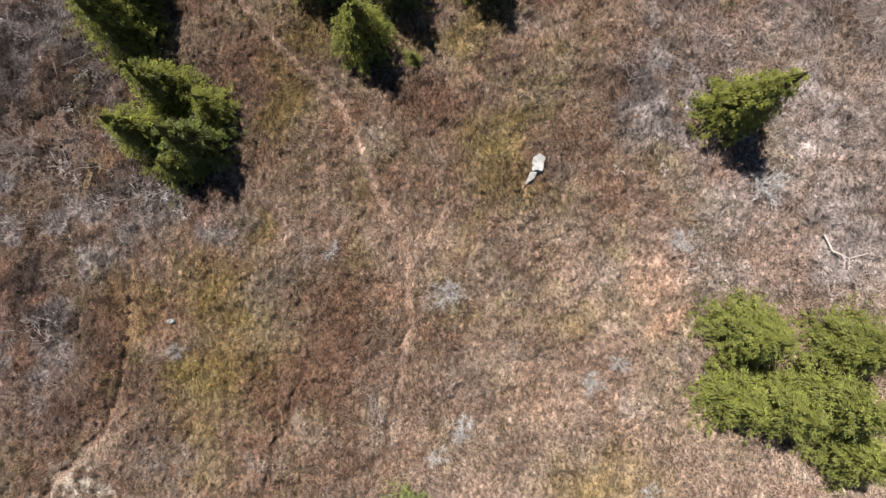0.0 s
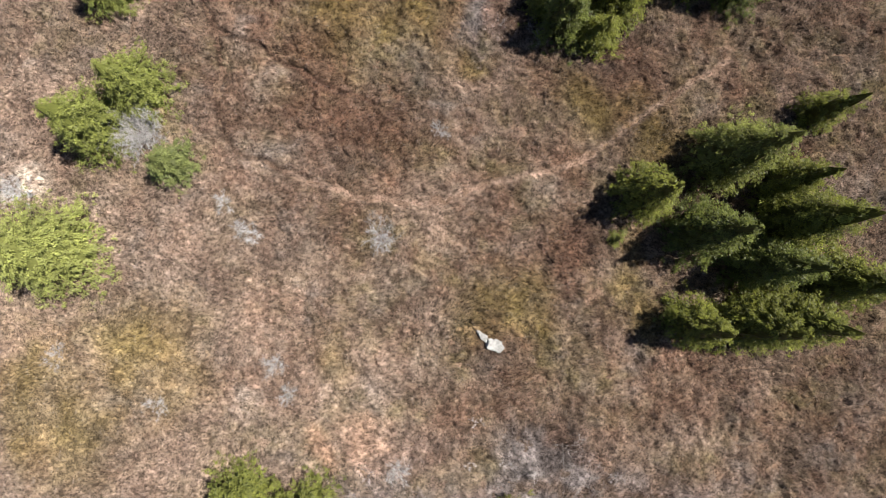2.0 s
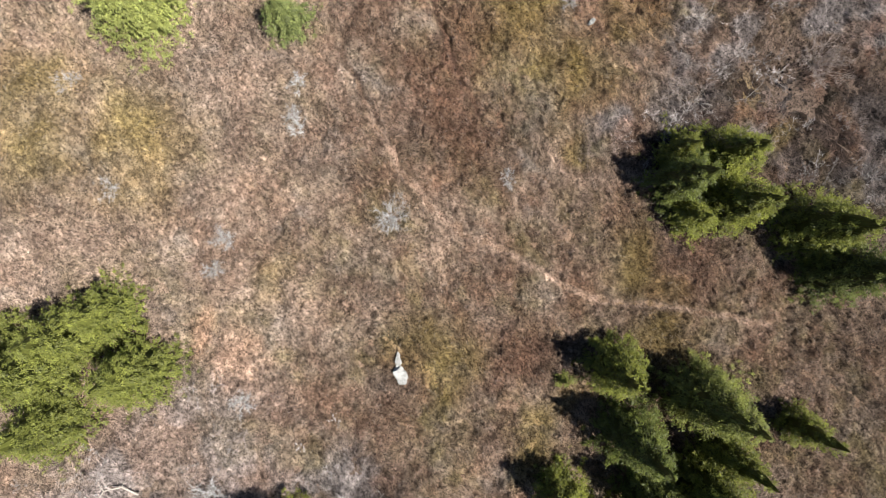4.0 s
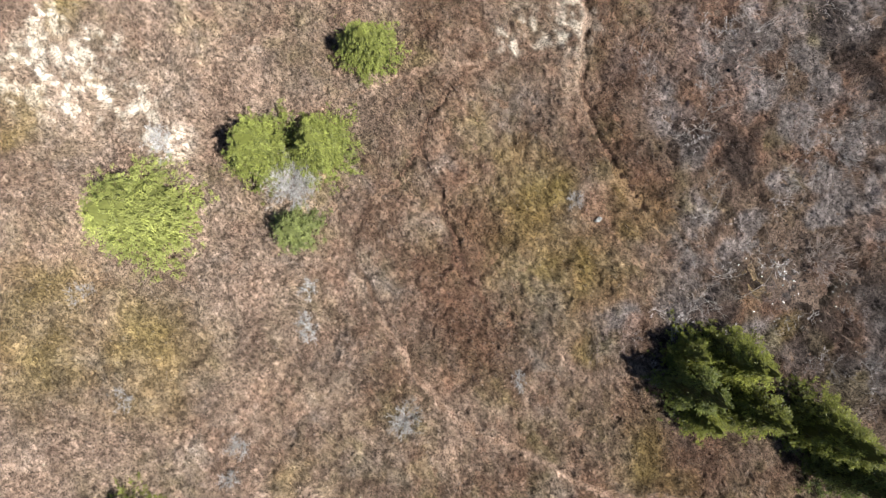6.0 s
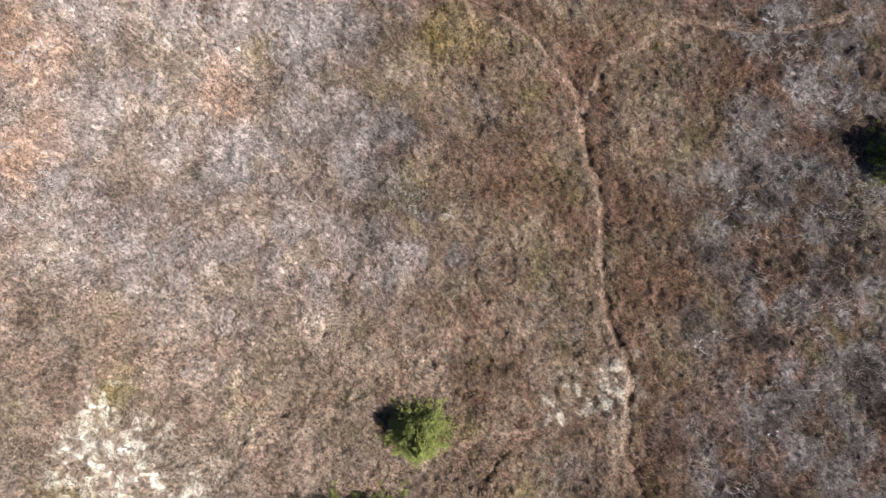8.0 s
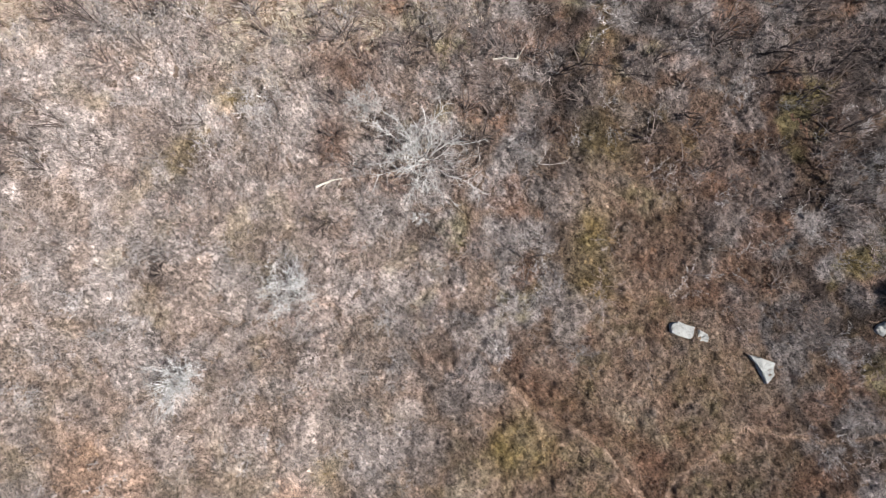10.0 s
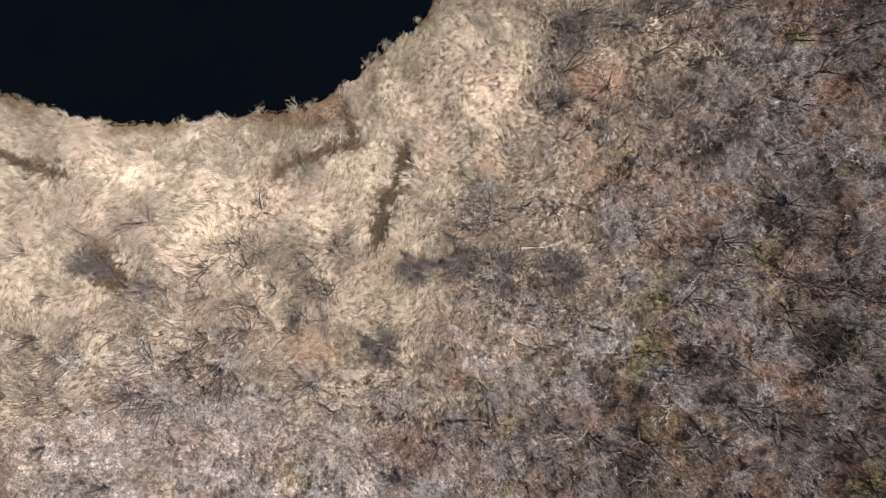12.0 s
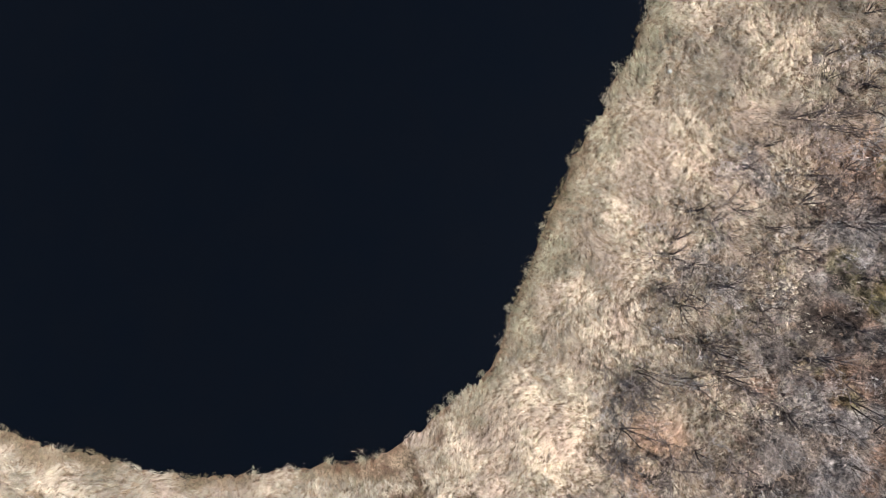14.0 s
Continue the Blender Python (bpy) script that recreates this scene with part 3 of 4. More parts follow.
def heath_mat():
    """The closed mat of low heath: one bumpy sheet over the ground, with grass, trails, pool and pond left bare."""
    step = 0.15
    u, v = np.meshgrid(np.arange(-48, 34, step), np.arange(-31, 113, step))
    shape = u.shape
    rng = np.random.default_rng(20)
    u, v = u.ravel() + rng.uniform(-0.05, 0.05, u.size), v.ravel() + rng.uniform(-0.05, 0.05, v.size)
    x, y = -0.755 * u - 0.656 * v, 0.656 * u - 0.755 * v
    good = in_reach(x, y) & (shore_distance(x, y) > 0.7)
    px, py = x[good], y[good]
    c = cover(px, py)
    top = tuft_height(px, py)
    keep = (c["grass"] < 0.75) & (top > -0.09)
    tint, z = np.zeros((x.size, 3)), np.zeros(x.size)
    # only 0.4 of the sprigs' tint: shade beneath them painted into the mat
    tint[good] = heath_tint(px, py, c) * (0.40 + 0.30 * c["pale"] + 0.08 * c["bleach_glow"] + 0.10 * c["fringe"] + 0.03 * c["grey"])[:, None] * np.exp(rng.normal(0, 0.26, (len(px), 1)))
    z[good] = ground_height(px, py) + top - 0.06 + rng.uniform(-0.025, 0.025, len(px)) - 0.45 * sm(np.maximum(c["grass"] / 0.75, 0.9 * c["fringe"]))
    good[np.flatnonzero(good)[~keep]] = False
    i = (np.arange(shape[0] - 1)[:, None] * shape[1] + np.arange(shape[1] - 1)).ravel()
    f = np.stack([i, i + 1, i + shape[1] + 1, i + shape[1]], 1)
    f = f[good[f].all(1)]
    used = np.unique(f)
    index = np.zeros(x.size, np.int64)
    index[used] = np.arange(len(used))
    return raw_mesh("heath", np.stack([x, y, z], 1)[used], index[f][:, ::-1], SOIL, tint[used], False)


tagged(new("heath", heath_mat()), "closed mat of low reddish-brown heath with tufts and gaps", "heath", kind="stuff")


def puddles(rng):
    """Standing water in the gaps between the tufts: round the bog pool and in a few wet dips."""
    verts, faces = [], []
    spots = [(POOL[0] + r * math.cos(a), POOL[1] + 0.8 * r * math.sin(a), rng.uniform(0.015, 0.045)) for r, a in zip(3.2 * rng.random(170) ** 0.8, rng.uniform(0, 2 * math.pi, 170))]
    spots += [(a + p, b + q, rng.uniform(0.015, 0.045)) for a, b in ((-21.8, 7.2), (-24.5, 0.1), (-22.8, 1.6), (-26.5, 1.8)) for p, q in rng.normal(0, 0.6, (30, 2))]
    spots += [(POOL[0] + p, POOL[1] + q, 0.065) for p, q in ((0.2, 0.1), (0.35, 0.25), (0.5, 0.1), (0.1, 0.8), (-0.3, -0.4), (-0.5, 0.2), (0.3, -0.7), (-0.1, -0.2), (0.7, 0.6), (-0.8, -0.5))]
    spots += [(-24.5, -5.7, 0.11), (-24.9, -5.6, 0.05), (-31.7, -16.8, 0.14)]
    spots += [(x, y, rng.uniform(0.015, 0.03)) for x, y in zip(rng.uniform(-31, -21, 60), rng.uniform(-9, 1, 60)) if -0.755 * x + 0.656 * y > 13]
    for x, y, r in spots:
        z = float(ground_height(np.array(x), np.array(y)) + tuft_height(np.array(x), np.array(y))) + (0.05 if r > 0.1 else 0.02)
        a = np.linspace(0, 2 * math.pi, 9)[:-1]
        rim = r * rng.uniform(0.5, 1.3, 8)
        faces.append(np.stack([np.full(8, 9 * len(verts)), 9 * len(verts) + 1 + np.arange(8), 9 * len(verts) + 1 + (np.arange(8) + 1) % 8], 1))
        verts.append(np.vstack([(x, y, z), np.c_[x + rim * np.cos(a), y + rim * np.sin(a), np.full(8, z)]]))
    return raw_mesh("water", np.concatenate(verts), np.concatenate(faces), BOG_WATER)


tagged(new("water", puddles(np.random.default_rng(19))), "shallow bog water glinting between bare grey shrubs", "water", kind="structure")


def heath_cover(rng):
    """Sprigs of low heath: clumps of short leaning blades on the tufts."""
    x, y = scatter(rng, 27)
    keep = clear_of(x, y)
    x, y = x[keep], y[keep]
    c = cover(x, y)
    top = tuft_height(x, y)
    keep = (rng.random(len(x)) > np.maximum(0.93 * c["grass"], 0.85 * c["fringe"]) + 0.35 * c["grey"]) & (top > 0.0) & (rng.random(len(x)) < 0.10 + 3.0 * top)
    x, y, top, c = x[keep], y[keep], top[keep], {k: w[keep] for k, w in c.items()}
    n, k = len(x), 6
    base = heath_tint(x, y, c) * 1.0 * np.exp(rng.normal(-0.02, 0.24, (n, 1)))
    rep = np.repeat(np.arange(n), k)
    pos = np.stack([x, y, ground_height(x, y) + top], 1)[rep] + np.c_[rng.normal(0, 0.035, (n * k, 2)), rng.uniform(-0.06, 0.03, n * k)]
    way = outward(rng, n * k, 20, 78)
    col = np.clip(base[rep] * (1 + 0.10 * c["bleach_glow"] + 0.30 * c["pale"])[rep][:, None] * np.exp(rng.normal(0, 0.15, (n * k, 1))), 0.02, 0.75)
    wisp = rng.random(n * k) < 0.12
    col = np.where(wisp[:, None], 0.5 * col + 0.5 * np.array((0.42, 0.37, 0.34)), col)
    return blade_arrays(rng, pos, way, np.where(wisp, rng.uniform(0.18, 0.42, n * k), rng.uniform(0.06, 0.125, n * k)), np.where(wisp, 0.014, rng.uniform(0.026, 0.046, n * k)), col)


tagged(new("heath", blade_mesh("heath", [heath_cover(np.random.default_rng(21))], HEATH)), "short dry sprigs of reddish-brown heath", "heath", kind="stuff")


def grass_cover(rng):
    x, y = scatter(rng, 64)
    keep = (shore_distance(x, y) < 30) & (shore_distance(x, y) > -0.12 + 0.3 * vnoise(x, y, 1.5, 47) + 0.2 * vnoise(x, y, 0.5, 48))
    x, y = x[keep], y[keep]
    c = cover(x, y)
    gap = cushions(x + 0.15 * vnoise(x, y, 0.7, 24), y + 0.15 * vnoise(x, y, 0.7, 23), 0.55, 21)[0]
    keep = (rng.random(len(x)) < np.maximum(c["grass"], 0.9 * c["fringe"]) * np.clip(1.75 - 1.6 * gap, 0.25, 1)) & (ditch_distance(x, y) > 0.65 * rng.random(len(x)) ** 1.3 - 0.06) & (np.hypot(x + 43.5, y + 73.5) > 0.9 + 0.5 * vnoise(x, y, 0.6, 50))
    rust, olive = np.minimum(1, 1.3 * c["litter"][keep])[:, None], c["gold"][keep][:, None]
    x, y = x[keep], y[keep]
    n, k = len(x), 8
    z = ground_height(x, y)
    gap, gx2, gy2, ci, cj = cushions(x + 0.15 * vnoise(x, y, 0.7, 24), y + 0.15 * vnoise(x, y, 0.7, 23), 0.55, 21)
    bend = 2.2 * vnoise(x, y, 3.0, 25) + 1.2 * vnoise(x, y, 1.0, 26)
    flow = np.arctan2(np.sin(bend) + 1.1 * gy2, np.cos(bend) + 1.1 * gx2)
    along, across = gx2 * np.cos(flow) + gy2 * np.sin(flow), gy2 * np.cos(flow) - gx2 * np.sin(flow)
    streak = vnoise(3.7 * ci + 0.35 * along, 5.3 * cj + 1.6 * across, 0.22, 19)
    z = z + 0.26 * np.clip(1 - (gap / 0.75) ** 2, 0, 1) * (0.75 + 0.4 * lattice(ci, cj, 22)) * sm(shore_distance(x, y) / 1.5)
    tone = 0.9 * vnoise(x, y, 1.7, 27) + 0.3 * vnoise(x, y, 0.6, 28) + 0.30 * lattice(ci, cj, 20) + 0.55 * streak
    col = pick(rng, [(0.54, 0.455, 0.36), (0.44, 0.36, 0.285), (0.60, 0.525, 0.435), (0.36, 0.315, 0.22), (0.49, 0.375, 0.305)], (30, 26, 16, 13, 15), n) * 0.90 * np.exp(0.60 * tone)[:, None] * np.exp(rng.normal(0, 0.15, (n, 1)))
    col = col * np.minimum(1, 0.74 / col.max(1, keepdims=True))
    rosy = sm(0.15 + 1.5 * vnoise(x, y, 1.9, 37) + 0.8 * vnoise(x, y, 0.7, 38))[:, None]
    col = col * (1 - 0.5 * rosy) + np.array((0.42, 0.315, 0.265)) * np.exp(rng.normal(0, 0.2, (n, 1))) * 0.5 * rosy
    col = col * (1 - 0.7 * rust) + np.array((0.52, 0.32, 0.235)) * np.exp(rng.normal(0, 0.2, (n, 1))) * 0.7 * rust
    col = col * (1 - 0.8 * olive) + np.array((0.44, 0.385, 0.20)) * np.exp(rng.normal(0, 0.2, (n, 1))) * 0.8 * olive
    ridge = sm(1.25 - line_distance(x, y, STRAW_RIDGE) / (1.5 + 0.5 * vnoise(x, y, 1.8, 44)))[:, None]
    bright = blobs(x, y, BRIGHT, 110)[:, None]
    col = col * (1 + 0.42 * np.maximum(ridge, bright))
    sedge = (sm(1.2 - shore_distance(x, y) / (2.6 + 1.2 * vnoise(x, y, 2.0, 43))) * sm((-46 - x) / 4))[:, None]
    col = col * (1 - 0.5 * sedge) + np.array((0.235, 0.22, 0.14)) * np.exp(rng.normal(0, 0.35, (n, 1)) + 0.5 * vnoise(x, y, 0.8, 49)[:, None]) * 0.5 * sedge
    col = col * np.minimum(1, 0.74 / col.max(1, keepdims=True))
    near = (sm((0.9 + sm((x + 50) / 4) * (0.4 + 0.3 * sm((-37 - x) / 3)) - shore_distance(x, y) + 0.6 * vnoise(x, y, 1.5, 29)) / 0.8) * sm(0.45 + 0.45 * sm((x + 50) / 4) + 1.0 * vnoise(x, y, 2.2, 30)))[:, None]
    col = col * (1 - 0.9 * near) + np.array((0.105, 0.078, 0.044)) * rng.uniform(0.4, 2.1, (n, 1)) * 0.9 * near
    mud = np.maximum(blobs(x, y, MUD, 115), sm(1.3 - line_distance(x + 0.25 * vnoise(x, y, 0.7, 116), y + 0.25 * vnoise(x, y, 0.7, 117), DITCHES[1]) / 0.3))[:, None]
    col = col * (1 - 0.85 * mud) + np.array((0.125, 0.060, 0.038)) * np.exp(rng.normal(0, 0.4, (n, 1))) * 0.85 * mud
    rep = np.repeat(np.arange(n), k)
    az = flow[rep] + np.repeat(rng.normal(0, 0.25, n), k) + rng.normal(0, 0.3, n * k)
    lean = np.radians(rng.uniform(40, 86, n * k))
    way = np.stack([np.cos(az) * np.sin(lean), np.sin(az) * np.sin(lean), np.cos(lean)], 1)
    pos = np.stack([x, y, z], 1)[rep] + np.c_[rng.normal(0, 0.06, (n * k, 2)), rng.uniform(-0.06, 0.10, n * k)]
    return blade_arrays(rng, pos, way, rng.uniform(0.2, 0.48, n * k) * (1 - 0.5 * near[rep, 0]), rng.uniform(0.015, 0.026, n * k), col[rep] * rng.uniform(0.85, 1.12, (n * k, 1)))


tagged(new("grass", blade_mesh("grass", [grass_cover(np.random.default_rng(22))], STRAW)), "matted dry straw-coloured grass along the pond bank", "grass", kind="stuff")


def ribbon_arrays(rng, pts, width, colour):
    """Bent tapering rods as flat ribbons along rows of points."""
    n, k = pts.shape[:2]
    way = unit(pts[:, -1] - pts[:, 0])
    side = unit(np.cross(way, (0.0, 0.0, 1.0)) + rng.normal(0, 0.45, (n, 3)))
    half = side[:, None] * (width[:, None] * np.linspace(1.0, 0.22, k))[..., None] / 2
    a, b = pts - half, pts + half
    verts = np.concatenate([np.stack([a[:, :-1], b[:, :-1], a[:, 1:]], 2), np.stack([b[:, :-1], b[:, 1:], a[:, 1:]], 2)], 1)
    return verts.reshape(-1, 3), np.repeat(colour, (k - 1) * 6, 0)


def along_rods(pts, which, s):
    """Places at the share s of the rods numbered which, and the way that they run there."""
    k = pts.shape[1] - 1
    i = np.minimum((s * k).astype(int), k - 1)
    p, q = pts[which, i], pts[which, i + 1]
    return p + (q - p) * (s * k - i)[:, None], unit(q - p)


def shrub_arrays(rng, x, y, z, radius, height, bark, twig, stems=6, subs=4, twigs=4, thick=0.03):
    """Bare shrubs: stems that arch out of the root, side branches along them and fine twigs on those. Arguments may be arrays."""
    x, y, z, radius, height = (np.atleast_1d(np.asarray(a, float)) for a in (x, y, z, radius, height))
    n = len(x)
    own = np.repeat(np.arange(n), stems)
    m = len(own)
    bark, twig = np.broadcast_to(bark, (n, 3))[own] * rng.uniform(0.7, 1.3, (m, 1)), np.broadcast_to(twig, (n, 3))[own] * np.exp(rng.normal(0, 0.16, (m, 1)))
    az = rng.uniform(0, 2 * math.pi, m)
    reach, tall = radius[own] * rng.uniform(0.25, 1.0, m), height[own] * rng.uniform(0.6, 1.05, m)
    s = np.linspace(0, 1, 5)
    swing = az[:, None] + np.cumsum(rng.normal(0, 0.30, (m, 5)), 1)
    step = reach[:, None] * np.diff(s, prepend=0)
    px, py = x[own, None] + np.cumsum(step * np.cos(swing), 1), y[own, None] + np.cumsum(step * np.sin(swing), 1)
    pz = z[own, None] - 0.05 + tall[:, None] * (1.4 * s - 0.4 * s * s)
    pts = np.stack([px, py, pz], 2)
    pts[:, 0, :2] += rng.normal(0, 0.05, (m, 2)) * (1 + radius[own, None])
    size = np.hypot(reach, tall)
    stem = ribbon_arrays(rng, pts, thick * rng.uniform(0.7, 1.3, m), bark)
    which = np.repeat(np.arange(m), subs)
    share = rng.uniform(0.3, 0.97, len(which))
    start, way = along_rods(pts, which, share)
    far = size[which] * rng.uniform(0.22, 0.48, len(which)) * (1.15 - 0.5 * share)
    way = unit(way + rng.normal(0, 0.55, way.shape) * (1, 1, 0.6))
    bent = unit(way + rng.normal(0, 0.45, way.shape) + (0, 0, 0.15))
    sp = np.stack([start, start + way * far[:, None] * 0.5, start + way * far[:, None] * 0.5 + bent * far[:, None] * 0.5], 1)
    limb = ribbon_arrays(rng, sp, 0.55 * thick * rng.uniform(0.6, 1.2, len(which)), 0.5 * bark[which] + 0.5 * twig[which])
    w2 = np.repeat(np.arange(len(which)), twigs)
    start, way = along_rods(sp, w2, rng.uniform(0.2, 1.0, len(w2)))
    way = unit(way + rng.normal(0, 0.6, way.shape))
    fine = blade_arrays(rng, start, way, far[w2] * rng.uniform(0.3, 0.75, len(w2)), np.clip(0.45 * thick, 0.009, 0.02) * rng.uniform(0.8, 1.5, len(w2)), twig[which][w2] * rng.uniform(0.75, 1.25, (len(w2), 1)))
    return stem, limb, fine


def thicket(rng):
    """Leafless alder scrub: upright bushes with fine grey twigs, and fans of darker stems where the scrub meets the straw."""
    x, y = scatter(rng, 1.7)
    c = cover(x, y)
    lump = 0.7 * vnoise(x, y, 1.7, 33) + 0.6 * vnoise(x, y, 3.4, 36)
    stones = np.minimum(np.hypot(x + 37.2, y + 31.8), np.hypot(x + 38.8, y + 27.8))
    keep = clear_of(x, y, 0.35) & (stones > 2.2) & (rng.random(len(x)) < np.clip(c["grey"], 0, 1) * (0.12 + 0.88 * alder_crowns(x, y)[0]) * np.clip(0.8 + 0.8 * lump, 0.15, 1) * (1 - 0.65 * c["fringe"]) * (1 - 0.75 * c["dark"]) * (1 - 0.7 * gap_shade(x, y) * (1 - 0.7 * c["bleach_glow"])))
    x, y, lump, c = x[keep], y[keep], lump[keep], {k: w[keep] for k, w in c.items()}
    n = len(x)
    deep = sm((-0.656 * x - 0.755 * y - 42) / 8)
    size = rng.uniform(0.45, 0.95, n) * (1 + 0.3 * deep) * np.clip(1 + 0.3 * lump, 0.6, 1.4)
    tall = size * rng.uniform(0.8, 1.4, n) * (1 + 0.4 * deep)
    hue = np.clip(0.5 + 0.9 * vnoise(x, y, 2.1, 34) + rng.normal(0, 0.15, n), 0, 1)[:, None]
    col = (np.array((0.36, 0.322, 0.308)) * hue + np.array((0.27, 0.195, 0.165)) * (1 - hue)) * np.exp(0.25 * alder_crowns(x, y)[1] + 0.3 * vnoise(x, y, 1.6, 35) + rng.normal(0, 0.2, n))[:, None] * (1 + 0.05 * c["bleach_glow"])[:, None]
    col = col * np.minimum(1, 0.56 / col.max(1, keepdims=True))
    out = list(shrub_arrays(rng, x, y, ground_height(x, y), size, 0.8 * tall, 0.55 * col, 1.08 * col, 6, 5, 3, 0.036))
    fx, fy = scatter(rng, 0.5)
    c = cover(fx, fy)
    v = -0.656 * fx - 0.755 * fy
    keep = clear_of(fx, fy, 0.35) & (rng.random(len(fx)) < np.maximum(c["grey"], 0.6 * c["fringe"] * (1 - c["grass"] * (1 - 0.75 * sm((fx + 41) / 4) * sm((c["shore"] - 4) / 2)))) * sm((v - 50) / 12) * np.clip(0.6 + 0.9 * vnoise(fx, fy, 3.2, 39), 0.1, 1))
    fx, fy = fx[keep], fy[keep]
    tone = np.array((0.080, 0.060, 0.053)) * rng.uniform(0.6, 1.8, (len(fx), 1))
    wide = rng.uniform(0.7, 1.9, len(fx))
    out += shrub_arrays(rng, fx, fy, ground_height(fx, fy), wide, wide * rng.uniform(1.1, 1.8, len(fx)), tone, 1.3 * tone, 8, 3, 2, 0.085)
    fx, fy = scatter(rng, 0.06)
    c = cover(fx, fy)
    keep = clear_of(fx, fy, 0.35) & (rng.random(len(fx)) < c["grey"] * (1 - c["grass"]))
    fx, fy = fx[keep], fy[keep]
    tone = np.array((0.33, 0.295, 0.275)) * rng.uniform(0.6, 1.2, (len(fx), 1))
    out += shrub_arrays(rng, fx, fy, ground_height(fx, fy) + 0.3, rng.uniform(0.8, 1.7, len(fx)), rng.uniform(0.6, 1.4, len(fx)), tone, tone, 5, 5, 3, 0.026)
    return out


tagged(new("thicket", blade_mesh("thicket", thicket(np.random.default_rng(23)), TWIG)), "leafless grey alder thicket with fine bare twigs", "thicket", kind="stuff")


# ---- single bare shrubs ----
def bare_shrub(x, y, radius, height, colour, label, seed):
    rng = np.random.default_rng(seed)
    shrub = tagged(new("bare_shrub"), label, "shrub", "bare shrubs in the heath")
    shrub.location = (x, y, float(ground_height(np.array(x), np.array(y))))
    colour = np.array(colour)
    tall, spread, pale = "thick limbs" in label, "radiating" in label, colour[0] > 0.25
    stems, subs, twigs = (30, 9, 7) if tall else (64, 10, 9) if "dense" in label else (36, 8, 6) if radius > 1.0 else (26, 7, 5)
    stem, limb, fine = shrub_arrays(rng, 0, 0, 0, radius, height, colour * (1.0 if not pale or spread else 0.62), colour * (1.0 if pale and not spread else 1.15), stems, subs, twigs, 0.15 if tall else 0.08 if spread else 0.026 if "dense" in label else 0.038 if radius > 1.4 and pale else 0.024 if pale else 0.055)
    part("stool", blade_mesh("stool", [stem], TWIG), shrub)
    tagged(part("branching", blade_mesh("branching", [limb, fine], TWIG), shrub), kind="stuff")
    return shrub


ASH, SILVER, DUN, SOOT = (0.36, 0.335, 0.32), (0.47, 0.445, 0.43), (0.30, 0.24, 0.21), (0.085, 0.068, 0.064)
for k, (x, y, r, h, col, words) in enumerate([
        (-0.1, -2.5, 1.15, 0.8, ASH, "round leafless grey shrub beside the heath trail"), (11.6, 0.2, 0.8, 0.8, SILVER, "silvery dead shrub beside orange leaf litter"),
        (7.2, -6.7, 0.9, 0.7, ASH, "leafless grey shrub in brown heath"), (8.6, -5.9, 0.7, 0.6, ASH, "leafless grey shrub in brown heath"),
        (0.9, -9.1, 0.7, 0.6, SILVER, "pale leafless shrub in low heath"), (-0.4, -10.7, 0.7, 0.5, SILVER, "pale leafless shrub in low heath"),
        (10.2, -12.5, 0.8, 0.5, ASH, "low leafless grey shrub in olive heath"), (0.6, -21.3, 1.1, 0.9, SILVER, "pale dead branches beside a spruce"),
        (15.8, 3.0, 1.2, 1.0, SILVER, "spreading pale leafless shrub in twiggy heath"), (-3.4, -15.6, 1.6, 1.6, ASH, "dense grey leafless shrub between young spruces"),
        (-32.8, -48.6, 3.3, 2.6, ASH, "large grey leafless alder with radiating limbs"), (-32.6, -53.2, 1.3, 1.4, ASH, "pale leafless alder in the thicket"),
        (-30.6, -46.4, 0.7, 0.6, SILVER, "pale leafless shrub below a large alder"), (-42.6, -60.8, 1.7, 1.2, SOOT, "dark tangled shrub at the grass edge"),
        (-74.2, -58.4, 4.6, 6.4, (0.13, 0.105, 0.10), "tall leafless dark alder with thick limbs"), (-76.0, -60.4, 2.6, 4.2, (0.15, 0.12, 0.115), "tall leafless dark alder with thick limbs"),
        (-22.1, 5.0, 1.6, 1.4, DUN, "arching grey-brown alder beside the bog pool"), (8.6, -17.9, 0.9, 0.5, ASH, "low leafless grey shrub in olive heath"),
        (-5.8, -0.3, 0.6, 0.5, ASH, "small grey shrub in brown heath"), (-22.5, -48.2, 2.0, 2.2, SILVER, "tall pale leafless alder in the thicket"),
        (-14.9, -48.5, 1.8, 1.9, SILVER, "tall pale leafless alder in the thicket"), (-44.0, -58.9, 1.9, 1.3, SOOT, "dark tangled shrub at the grass edge"), (-46.4, -56.8, 1.7, 1.3, SOOT, "dark tangled shrub at the grass edge"),
        (-36.0, -60.5, 1.5, 1.2, SOOT, "dark fine-stemmed shrub in pale grass"), (-40.3, -62.6, 1.3, 1.1, SOOT, "dark fine-stemmed shrub in pale grass"),
        (-26.4, -76.4, 1.2, 0.9, SOOT, "dark tangled shrub in a grassy hollow"), (-27.2, -75.2, 1.0, 0.8, SOOT, "dark tangled shrub in a grassy hollow"),
        (-56.5, -66.0, 1.8, 1.5, SOOT, "dark fine-stemmed shrub in pale grass"), (-53.0, -64.0, 1.4, 1.2, SOOT, "dark fine-stemmed shrub in pale grass"),
        (-63.5, -63.0, 1.9, 1.7, DUN, "brown leafless shrub in the thicket"), (-60.0, -58.5, 1.8, 1.6, DUN, "brown leafless shrub in the thicket"),
        (-14.0, -5.5, 0.6, 0.6, ASH, "small grey shrub beside a white stone"), (0.8, -9.7, 0.6, 0.5, ASH, "small grey shrub in brown heath")]):
    bare_shrub(x, y, r, h, col, words, 300 + k)


